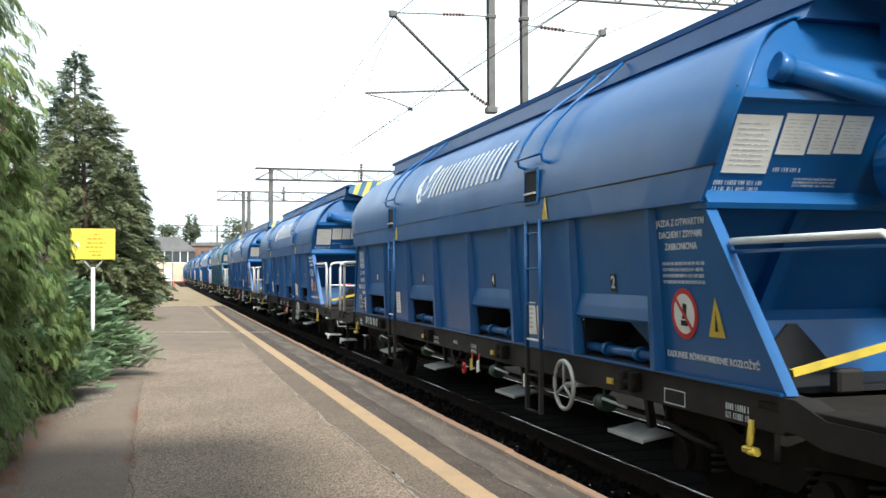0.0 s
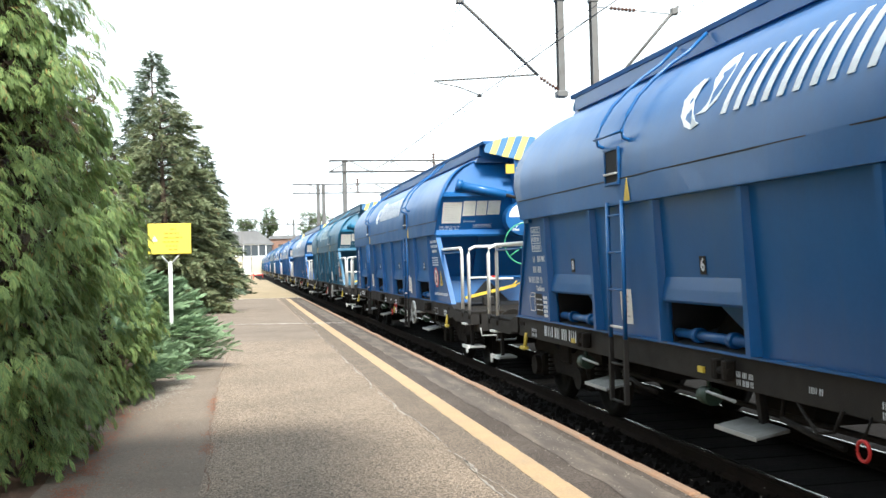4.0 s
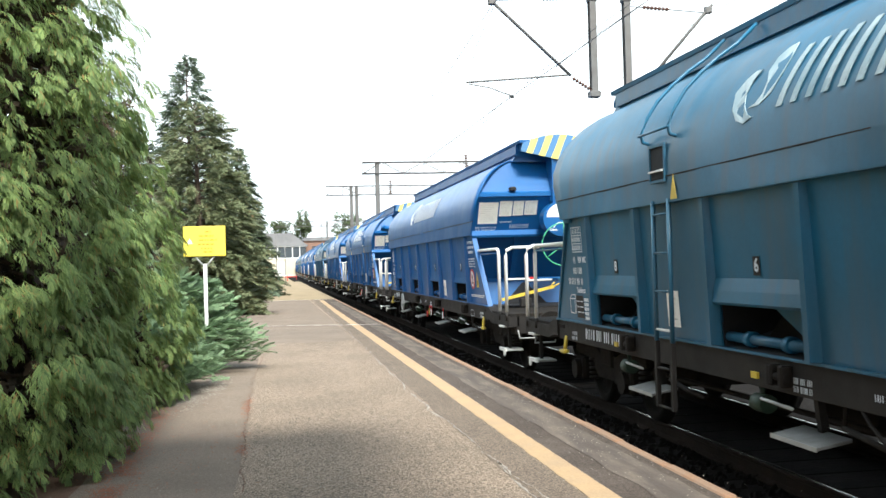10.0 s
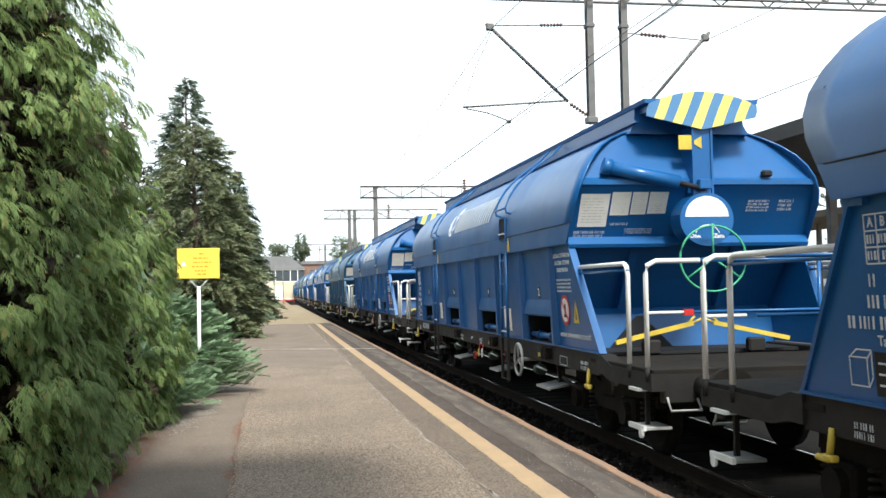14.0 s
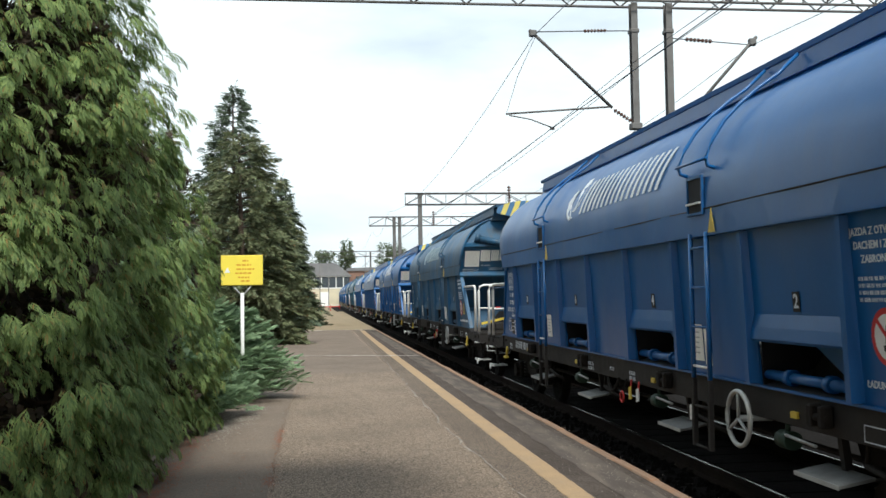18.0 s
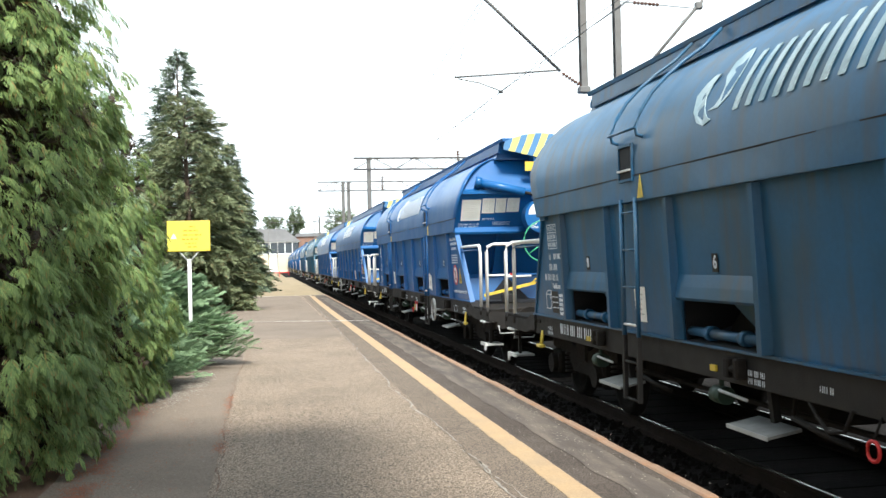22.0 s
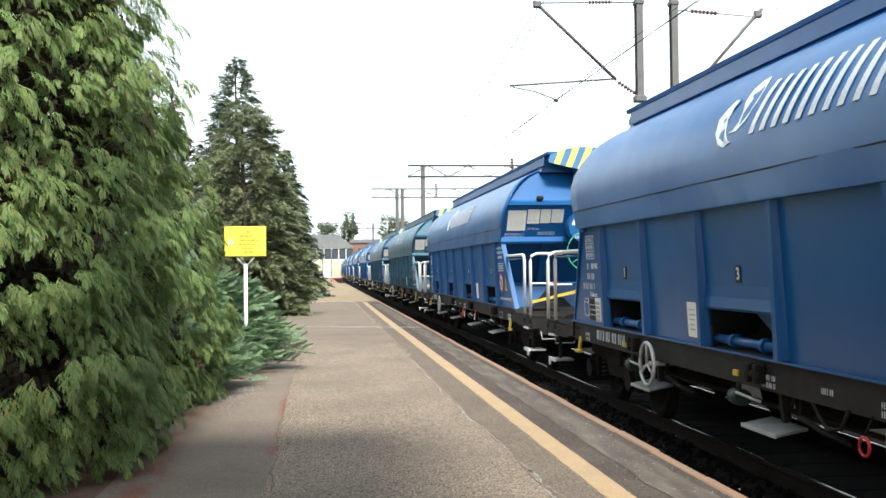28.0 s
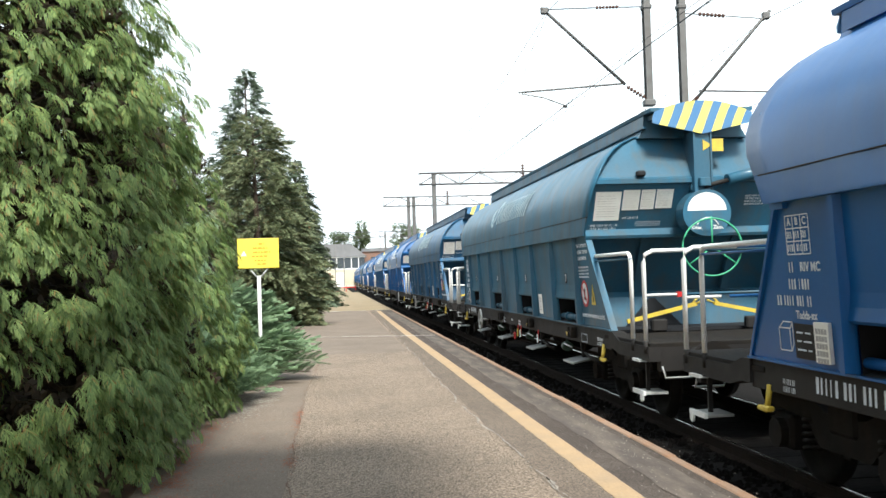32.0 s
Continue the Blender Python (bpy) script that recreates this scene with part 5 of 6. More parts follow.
streak("pavement_cross_line", [(-1.4, 31.2), (0.5, 30.6), (3.1, 29.6)], 0.13, PALE, "worn pale line across the platform", z=0.009, seed=11)
streak("pavement_end_line", [(-1.6, 54.7), (3.2, 54.2)], 0.28, PALE, "concrete end edge of the platform", z=0.008, seed=12)
thing("ground_path", box(-7, 3.3, 54.4, 130, -0.5, -0.04), DRYGRASS, "dry trampled grass beyond the platform end", "dry grass", kind="structure")
thing("ballast_bed", box(3.24, 16.0, -60, 620, -0.6, -0.33), BALLAST, "oily ballast between the tracks, darkened for the train's shade", "ballast", kind="structure")
# loose stones by the near rail
rnd = random.Random(12)
sb = []
sf = []
for i in range(5200):
    y = 2.5 + 40 * rnd.random() ** 1.8
    x = rnd.uniform(3.26, 4.75)
    r = rnd.uniform(0.018, 0.042)
    base = len(sb)
    z = -0.33 + r * 0.4
    for dx, dy, dz in ((-1, -0.8, -0.5), (1, -0.7, -0.4), (0.8, 1, -0.5), (-0.9, 0.9, -0.4), (-0.5, -0.4, 0.8), (0.6, 0.2, 0.9)):
        sb.append((x + r * (dx + rnd.uniform(-0.3, 0.3)), y + r * (dy + rnd.uniform(-0.3, 0.3)), z + r * dz))
    for f in ((0, 1, 4), (1, 5, 4), (1, 2, 5), (2, 3, 5), (3, 4, 5), (3, 0, 4)):
        sf.append([base + k for k in f])
me = bpy.data.meshes.new("ballast_stones")
me.from_pydata(sb, [], sf)
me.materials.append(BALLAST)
tagged(new("ballast_stones", me), "dark angular ballast stones beside the rail", "stones", kind="stuff")


def rail_profile():
    return [(-0.036, -0.004), (-0.016, 0.0), (0.016, 0.0), (0.036, -0.004), (0.036, -0.035), (0.010, -0.05), (0.010, -0.13), (0.07, -0.15), (0.07, -0.165), (-0.07, -0.165), (-0.07, -0.15), (-0.010, -0.13), (-0.010, -0.05), (-0.036, -0.035)]


def rail(x, label):
    bm2 = bmesh.new()
    ys = [-60] + [70 + 25 * k for k in range(-2, 20)]
    ys = sorted(set(ys))
    rings = [[bm2.verts.new((x + bend(y) + px, y, RAIL_Z + pz)) for px, pz in rail_profile()] for y in ys]
    for a, b in zip(rings, rings[1:]):
        for k in range(14):
            f = bm2.faces.new((a[k], b[k], b[(k + 1) % 14], a[(k + 1) % 14]))
            f.material_index = 1 if k == 1 else 0
    bmesh.ops.recalc_face_normals(bm2, faces=bm2.faces)
    return thing("rail", bm2, [RUST, RAILTOP], label, "rail", "rails", "structure")


for xc in (TRACK_X, TRACK_X + 4.2):
    for dx in (-0.7525, 0.7525):
        rail(xc + dx, "rusty steel rail with a polished head")
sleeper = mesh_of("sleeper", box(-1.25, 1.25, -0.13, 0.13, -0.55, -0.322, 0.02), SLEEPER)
bed = holder("sleepers", "sleepers under the rails, darkened for the train's shade", "sleepers", kind="structure")
for i in range(120):
    s = new("sleeper", sleeper)
    s.parent, s.matrix_basis = bed, pose(TRACK_X, 2 + 0.62 * i, 0)


# ---- the unseen station roof behind the camera, which shades the foreground, and added walls ----
# roof known only by its shadow; left arm added to shade the thuja's foot
thing("canopy_behind", prism([(-1.75, -8), (1.4, -8), (1.4, 7.0), (-1.75, 7.0), (-1.75, 4.7), (-5.5, 4.7), (-5.5, -8)], "z", 4.9, 5.05), CANOPY, "plain unseen station roof, shaped to shade platform and thuja", "canopy", kind="structure")
# hidden dark wall, added to keep low sky reflections off the wagon sides
thing("wall_garden", box(-13.3, -13.0, 3.0, 110, -0.5, 6.0), CANOPY, "plain dark unseen wall added to block the low sky", "wall", kind="structure")
# unseen wall, added only to close off the left behind the camera
thing("wall_station", box(-8.3, -8.0, -20, 3.0, -0.5, 5.0), WALL_CREAM, "plain cream wall added out of view", "wall", kind="structure")


# ---- foliage ----
def frond(kind, rnd):
    """One spray: a list of quads (four points each) along +x, about one unit long."""
    quads = []
    n = {"thuja": 6, "juniper": 8, "spruce": 6, "leaf": 5}[kind]
    droop = {"thuja": 0.5, "juniper": 0.12, "spruce": 0.22, "leaf": 0.3}[kind]
    long_ = {"thuja": 0.46, "juniper": 0.36, "spruce": 0.36, "leaf": 0.4}[kind]
    open_ = {"thuja": 34, "juniper": 28, "spruce": 50, "leaf": 50}[kind]
    wide = {"thuja": 0.050, "juniper": 0.034, "spruce": 0.075, "leaf": 0.10}[kind]

    def blade(p, d, ln, wd):
        nn = Vector((-d.y, d.x, rnd.uniform(-0.45, 0.45))).normalized()
        quads.append([p, p + d * ln * 0.45 + nn * wd, p + d * ln, p + d * ln * 0.5 - nn * wd])
    for i in range(n):
        t = (i + 0.5) / n
        p = Vector((t, 0, -droop * t * t))
        for side in (-1, 1):
            ln = long_ * (1.08 - 0.7 * t) * rnd.uniform(0.75, 1.2)
            ang = radians(open_ + rnd.uniform(-8, 8))
            d = Vector((math.cos(ang), side * math.sin(ang), -droop * (0.5 + t) * 0.9 + rnd.uniform(-0.2, 0.15))).normalized()
            blade(p, d, ln, wide * rnd.uniform(0.8, 1.2))
            if kind in ("thuja", "juniper"):
                for f, sd in ((0.35, 1), (0.6, -1)):
                    a2 = ang + sd * radians(30)
                    d2 = Vector((math.cos(a2), side * math.sin(a2), d.z - 0.15)).normalized()
                    blade(p + d * ln * f, d2, ln * 0.5, wide * 0.8)
    blade(Vector((0, 0, 0)), Vector((1, 0, -droop * 0.5)).normalized(), 0.7, 0.025)
    blade(Vector((0.5, 0, -droop * 0.25)), Vector((1, 0, -droop * 1.3)).normalized(), 0.7, 0.03)
    return np.array([[list(v) for v in q] for q in quads], dtype=np.float64)


def sprays(name, kind, mat, places, parent, seed, label=""):
    """Many sprays joined into one crown. places: rows of position, outward direction, size, upward tilt (degrees), roll."""
    rnd = random.Random(seed)
    kinds = [fan(rnd) if kind == "fan" else frond(kind, rnd) for _ in range(8)]
    out = []
    for (p, d, size, tilt, roll) in places:
        d = Vector((d[0], d[1], 0))
        d = d.normalized() if d.length > 1e-6 else Vector((1, 0, 0))
        m = Matrix.Rotation(math.atan2(d.y, d.x), 3, "Z") @ Matrix.Rotation(-radians(tilt), 3, "Y") @ Matrix.Rotation(radians(roll), 3, "X")
        q = kinds[rnd.randrange(8)]
        out.append((q.reshape(-1, 3) * size) @ np.array(m).T + np.array(p))
    co = np.concatenate(out)
    nq = len(co) // 4
    me2 = bpy.data.meshes.new(name)
    me2.vertices.add(len(co))
    me2.vertices.foreach_set("co", co.astype(np.float32).ravel())
    me2.loops.add(nq * 4)
    me2.loops.foreach_set("vertex_index", np.arange(nq * 4, dtype=np.int32))
    me2.polygons.add(nq)
    me2.polygons.foreach_set("loop_start", np.arange(0, nq * 4, 4, dtype=np.int32))
    me2.update()
    me2.validate()
    me2.materials.append(mat)
    ob = new(name, me2)
    ob.parent = parent
    if label:
        ob["label"] = label
    return ob


def trunk(parent, h, r, lean=(0, 0)):
    pts = [(lean[0] * f + 0.05 * math.sin(5 * f), lean[1] * f, h * f) for f in (0, 0.1, 0.3, 0.55, 0.8, 1.0)]
    return part("trunk", tube(pts, [r * 1.25, r, r * 0.8, r * 0.55, r * 0.3, r * 0.08], 10), BARK, parent)


def limbs(parent, rows, r):
    """The branches inside a crown, too many and too hidden to tell apart."""
    bm2 = bmesh.new()
    for a, b in rows:
        a, b = Vector(a), Vector(b)
        mid = (a + b) / 2 + Vector((0, 0, 0.06 * (b - a).length))
        tube([a, mid, b], [r, r * 0.7, r * 0.25], 5, bm2)
    ob = part("branchwork", bm2, BARK, parent)
    ob["kind"] = "stuff"
    return ob


def fan(rnd):
    """One hanging flat spray: a rib that arches out and then down, with thin pointed fingers in its plane."""
    quads = []

    def blade(p, d, nrm, ln, wd):
        w = nrm.cross(d).normalized() * wd
        quads.append([p, p + d * ln * 0.38 + w, p + d * ln, p + d * ln * 0.42 - w])
    n = 7
    for i in range(n):
        t = (i + 0.4) / n
        ph = radians(10 + 74 * t)
        p = Vector((0.55 * math.sin(ph), 0, -0.48 * (1 - math.cos(ph))))
        tan = Vector((0.55 * math.cos(ph), 0, -0.48 * math.sin(ph))).normalized()
        nrm = Vector((-tan.z, 0, tan.x))
        for side in (-1, 1):
            ang = radians(52 - 34 * t + rnd.uniform(-7, 7))
            d = (tan * math.cos(ang) + Vector((0, side * math.sin(ang), -0.52 + rnd.uniform(-0.14, 0.1))) + nrm * rnd.uniform(-0.12, 0.12)).normalized()
            ln = 0.38 * (1.08 - 0.5 * t) * rnd.uniform(0.7, 1.2)
            blade(p, d, nrm, ln, 0.021)
            for f, sd in ((0.26, 1), (0.46, -1), (0.68, 1)):
                d2 = (d + tan * (0.75 if sd > 0 else 0.15) + Vector((0, side * (-0.2 if sd > 0 else 0.35), -0.50 - 0.3 * f))).normalized()
                blade(p + d * ln * f, d2, nrm, ln * (0.52 - 0.22 * f), 0.018)
    ph = radians(85)
    blade(Vector((0.54, 0, -0.34)), Vector((0.15, 0, -1)).normalized(), Vector((1, 0, 0.1)).normalized(), 0.30, 0.022)
    blade(Vector((0, 0, 0)), Vector((1, 0, -0.25)).normalized(), Vector((0.2, 0, 1)).normalized(), 0.55, 0.016)
    return np.array([[list(v) for v in q] for q in quads], dtype=np.float64)


def thuja(x, y, h, rad, clumps, seed, size, mat=THUJA, label="tall green thuja with drooping flat sprays", per=8):
    """A crown of boughs that overlap like shingles, each a cascade of hanging flat sprays."""
    t = holder("thuja", label, "conifer", at=pose(x, y, -0.05))
    rnd = random.Random(seed)
    trunk(t, h * 0.95, 0.16)
    rows = []
    lr = []
    for i in range(clumps):
        z = 0.25 + min(rnd.random(), rnd.random() * 1.25) * h
        a = rnd.uniform(0, 2 * math.pi)
        if (z > 6.5 and rnd.random() < 0.4) or (math.sin(a) > 0.55 and rnd.random() < 0.5):
            continue
        lob = 1 + 0.05 * math.sin(3 * a + z * 1.1 + seed) + 0.19 * noise.noise(Vector((2.9 * math.cos(a), 2.9 * math.sin(a), z * 2.4 + seed)))
        env = rad * max(0.02, 1 - (z / (h * 1.05)) ** 2.4) ** 0.75 * min(1.0, 0.90 + z * 0.08) * lob
        out = Vector((math.cos(a), math.sin(a), 0))
        tang = Vector((-out.y, out.x, 0))
        deep = i % 4 == 0
        tip = out * env * ((0.62 + 0.2 * rnd.random()) if deep else (1 - 0.13 * rnd.random())) + Vector((0, 0, z))
        if i % 8 == 0:
            lr.append(((0, 0, max(0.2, z - 0.4)), tuple(tip - out * 0.25)))
        wide = rnd.uniform(0.4, 0.85) * size
        for k in range(per):
            u = rnd.uniform(-1, 1)
            v = (k / per) ** 1.1
            aa = a + u * 0.75 + rnd.uniform(-0.25, 0.25)
            d = (math.cos(aa), math.sin(aa))
            p = tip + tang * u * wide + out * (-0.12 * u * u - 0.16 * v) * size - out * size * 0.45
            p.z += size * (0.25 - 0.75 * v - 0.45 * u * u)
            rows.append((tuple(p), d, size * rnd.uniform(0.7, 1.15), rnd.uniform(-14, 16), rnd.uniform(-18, 18)))
    limbs(t, lr, 0.03)
    sprays("crown", "fan", mat, rows, t, seed)
    # dark core of dead twigs, added to deepen the shade in the crown's gaps
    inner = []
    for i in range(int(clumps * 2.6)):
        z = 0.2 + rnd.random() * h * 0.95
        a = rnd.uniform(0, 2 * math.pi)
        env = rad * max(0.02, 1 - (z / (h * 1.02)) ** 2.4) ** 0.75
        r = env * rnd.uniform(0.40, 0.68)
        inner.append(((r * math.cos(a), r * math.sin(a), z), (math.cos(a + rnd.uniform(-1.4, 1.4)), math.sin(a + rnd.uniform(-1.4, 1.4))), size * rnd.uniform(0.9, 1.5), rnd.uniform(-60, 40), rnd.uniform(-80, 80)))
    sprays("dead_interior", "spruce", DEADTWIG, inner, t, seed + 50, "brown dead twigs, a dark core that deepens the crown's gaps")["kind"] = "stuff"
    return t


def juniper(x, y, h, rad, count, seed, size):
    """Flat tiers of plumes that reach out and nod at the tip."""
    t = holder("juniper", "spreading blue-green juniper with feathery layered shoots", "shrub", "junipers", at=pose(x, y, -0.05))
    rnd = random.Random(seed)
    rows, lr = [], []
    for i in range(count // 16):
        a = rnd.uniform(0, 2 * math.pi)
        el = rnd.random()
        lob = 1 + 0.16 * math.sin(5 * a + seed) + 0.22 * rnd.uniform(-1, 1)
        r = rad * lob * math.sqrt(max(0.06, 1 - (el * 0.93) ** 2))
        d = Vector((math.cos(a), math.sin(a), 0))
        z = 0.12 + h * el * 0.88
        tip = d * r + Vector((0, 0, z))
        root = d * r * 0.25 + Vector((0, 0, z * 0.72))
        if i % 3 == 0:
            lr.append((tuple(root), tuple(tip)))
        for k in range(16):
            u = 0.35 + 0.65 * (k + rnd.random()) / 16
            p = root.lerp(tip, u) + Vector((0, 0, 0.10 * math.sin(math.pi * u) + rnd.uniform(-0.04, 0.04)))
            aa = a + rnd.uniform(-0.85, 0.85) * (1.25 - u)
            rows.append((tuple(p - d * size * 0.3), (math.cos(aa), math.sin(aa)), size * rnd.uniform(0.6, 1.1), rnd.uniform(-8, 45), rnd.uniform(-60, 60)))
    limbs(t, lr, 0.02)
    sprays("crown", "juniper", JUNIPER, rows, t, seed)
    return t


def spruce(x, y, h, rad, count, seed, size, mat=SPRUCE, label="tall dark spruce with tiered branches", bare=0.0, low=0.5, droopy=0.0, round_=0.85):
    t = holder("spruce", label, "conifer", "spruces", at=pose(x, y, -0.1))
    rnd = random.Random(seed)
    trunk(t, h, 0.2)
    rows, lr = [], []
    tiers = int(h / 0.30)
    per = max(6, count // (tiers * 9))
    for k in range(tiers):
        f = k / tiers
        z = low + bare + (h - low - bare) * f
        env = rad * (1 - f) ** round_ * (0.85 + 0.3 * rnd.random()) + 0.12
        m = max(4, int(3 + 11 * (1 - f)))
        for b in range(m):
            a = 2 * math.pi * (b + rnd.random()) / m
            ln = env * rnd.uniform(0.72, 1.12)
            d = Vector((math.cos(a), math.sin(a), 0))
            dip = rnd.uniform(-0.32, -0.08) + 0.5 * f + droopy
            tip = d * ln + Vector((0, 0, z + ln * dip))
            if b % 2 == 0:
                lr.append(((0, 0, z), tuple(tip)))
            c = max(3, int(per * (0.35 + 0.65 * ln / rad)))
            for j in range(c):
                u = 0.25 + 0.75 * rnd.random() ** 0.7
                p = Vector((0, 0, z)) * (1 - u) + tip * u + Vector((0, 0, 0.10 * ln * math.sin(math.pi * u)))
                aa = a + rnd.uniform(-0.9, 0.9) * (1.15 - 0.6 * u)
                rows.append((tuple(p + Vector((0, 0, rnd.uniform(-0.22, 0.14)))), (math.cos(aa), math.sin(aa)), size * rnd.uniform(0.6, 1.15) * (0.6 + 0.4 * (1 - f)), rnd.uniform(-30, 25), rnd.uniform(-50, 50)))
    rows.append(((0, 0, h - 0.3), (1, 0), size, 85, 0))
    limbs(t, lr, 0.03)
    sprays("crown", "spruce", mat, rows, t, seed)
    return t


def leafy(name, x, y, h, rad, count, seed, label, narrow=False, size=0.9):
    t = holder(name, label, "tree", "far trees", at=pose(x, y, -0.5))
    rnd = random.Random(seed)
    trunk(t, h * 0.8, 0.25)
    rows = []
    blobs = [(rnd.gauss(0, rad * (0.25 if narrow else 0.45)), rnd.gauss(0, rad * 0.4), h * (rnd.uniform(0.25, 0.95) if narrow else rnd.uniform(0.35, 0.88)), rad * rnd.uniform(0.35, 0.6)) for _ in range(14)]
    lr = [((0, 0, h * 0.3), (bx, by, bz)) for bx, by, bz, _ in blobs]
    limbs(t, lr, 0.08)
    for i in range(count):
        bx, by, bz, br = blobs[rnd.randrange(14)]
        v = Vector((rnd.gauss(0, 1), rnd.gauss(0, 1), rnd.gauss(0, 1))).normalized() * br * rnd.random() ** 0.35
        rows.append(((bx + v.x, by + v.y, bz + v.z * (1.3 if narrow else 0.9)), (v.x, v.y), size * rnd.uniform(0.6, 1.2), rnd.uniform(-40, 40), rnd.uniform(-90, 90)))
    sprays("crown", "leaf", BROADLEAF, rows, t, seed)
    return t


thuja(-3.55, 9.8, 9.8, 2.36, 1780, 3, 0.31, per=9)
thuja(-3.2, 13.4, 5.6, 2.12, 640, 5, 0.31, per=9)
juniper(-2.40, 18.0, 1.82, 1.68, 11500, 2, 0.30)
juniper(-2.05, 15.2, 0.85, 1.0, 2600, 6, 0.30)
juniper(-3.0, 16.2, 1.55, 1.3, 2200, 8, 0.38)
thuja(-4.2, 28.0, 6.3, 1.35, 150, 31, 0.50, JUNIPER, "upright blue-green cypress with feathery tips", 7)
spruce(-2.9, 40.0, 8.4, 2.85, 17000, 33, 0.50, CYPRESS, "broad olive-green fir with clumped tiers", low=0.3, round_=0.55)
spruce(-4.5, 57.0, 13.8, 4.0, 15000, 11, 0.72)
spruce(-9.5, 52.0, 11.0, 4.0, 7000, 12, 0.95)
spruce(-2.2, 66.0, 9.8, 2.5, 12000, 13, 0.66, FIR, "dark dense fir with drooping branches", droopy=-0.3)
spruce(-2.9, 76.0, 8.6, 2.9, 6000, 14, 0.85, FIR, "dark dense fir with drooping branches", droopy=-0.3)


# ---- yellow notice board on a post ----
def notice_board():
    b = holder("notice_board", "yellow notice board on a pale steel post among junipers", "sign", at=pose(-1.19, 17.2, 0, 0, 0, 0))
    part("post", tube([(0, 0.03, -0.1), (0, 0.03, 1.86)], 0.032, 8), WHITE, b, "pale painted steel post")
    bm2 = tube([(0, 0.03, 1.80), (-0.17, 0.03, 2.0)], 0.016, 6)
    tube([(0, 0.03, 1.80), (0.17, 0.03, 2.0)], 0.016, 6, bm2)
    part("brace", bm2, STEEL, b)
    pl = part("board", box(-0.345, 0.345, -0.012, 0.012, 1.99, 2.49, 0.006), SIGN_YELLOW, b)
    part("board_edge", tube([(-0.345, 0, 1.99), (0.345, 0, 1.99), (0.345, 0, 2.49), (-0.345, 0, 2.49)], 0.01, 5, None, 0, True), YELLOW, pl)
    for k, (z, ww) in enumerate(((2.40, 0.10), (2.33, 0.30), (2.26, 0.30), (2.19, 0.34), (2.12, 0.24), (2.06, 0.16))):
        t = part("print_line", bars(1, ww, 0.045, 0.6, 0.05, k), SIGN_INK, pl)
        t.matrix_basis = pose(0.06, -0.0125, z, 90, 0, 0)
    t = part("pictogram", prism([(-0.05, 0), (0.05, 0), (0.0, 0.09)], "z", 0, 0.002), WHITE, pl)
    t.matrix_basis = pose(-0.24, -0.0125, 2.20, 90, 0, 0)
    return b


notice_board()


# ---- overhead line ----
def lattice(bm2, p0, p1, h, d, step, r):
    """A light lattice beam between two points, h high and d deep."""
    p0, p1 = Vector(p0), Vector(p1)
    n2 = max(2, int((p1 - p0).length / step))
    ax = (p1 - p0).normalized()
    side = ax.cross(Vector((0, 0, 1))).normalized() * d / 2
    corners = [side + Vector((0, 0, h / 2)), -side + Vector((0, 0, h / 2)), side - Vector((0, 0, h / 2)), -side - Vector((0, 0, h / 2))]
    for c in corners:
        tube([p0 + c, p1 + c], r, 4, bm2)
    for i in range(n2):
        a, b = p0.lerp(p1, i / n2), p0.lerp(p1, (i + 1) / n2)
        for k in (0, 1):
            top, low = corners[k], corners[k + 2]
            tube([a + (top if i % 2 else low), b + (low if i % 2 else top)], r * 0.6, 4, bm2)
        tube([a + corners[0], a + corners[2]], r * 0.6, 4, bm2)
    return bm2


def portal(y, x0, x1, z, h, posts, label, step=1.0, r=0.035):
    g = holder("catenary_portal", label, "gantry", "gantries", at=pose(0, y, 0))
    part("lattice_beam", lattice(bmesh.new(), (x0, 0, z), (x1, 0, z), h, 0.5, step, r), MAST, g)
    for px, zt in posts:
        part("post", box(px - 0.13, px + 0.13, -0.16, 0.16, -0.5, zt, 0.02), MAST, g)
    return g


portal(20.6, -4.6, 19.0, 8.18, 0.46, ((-4.7, 8.4), (19.2, 8.4)), "steel lattice catenary beam across the tracks", 0.55, 0.03)


def insulator(bm2, a, b, r=0.05):
    a, b = Vector(a), Vector(b)
    for k in range(7):
        p, q = a.lerp(b, (k + 0.1) / 7), a.lerp(b, (k + 0.6) / 7)
        tube([p, q], r, 8, bm2)
    tube([a, b], r * 0.35, 6, bm2)
    return bm2


def drop_post(name, x, z0, arm, label):
    """A post that hangs from the beam and carries one cantilever arm for a wire."""
    g = holder(name, label, "catenary support", "catenary supports", at=pose(0, 20.6, 0))
    beam = [(-0.07, -0.09), (0.07, -0.09), (0.07, -0.075), (0.03, -0.075), (0.03, 0.075), (0.07, 0.075), (0.07, 0.09), (-0.07, 0.09), (-0.07, 0.075), (-0.03, 0.075), (-0.03, -0.075), (-0.07, -0.075)]
    part("post", prism([(x + u, v) for u, v in beam], "z", z0, 7.96), MAST, g)
    part("collar", box(x - 0.12, x + 0.12, -0.11, 0.11, z0 - 0.02, z0 + 0.12, 0.02), MAST, g)
    part("collar", box(x - 0.10, x + 0.10, -0.11, 0.11, 7.30, 7.40, 0.02), MAST, g)
    arm(g)
    return g


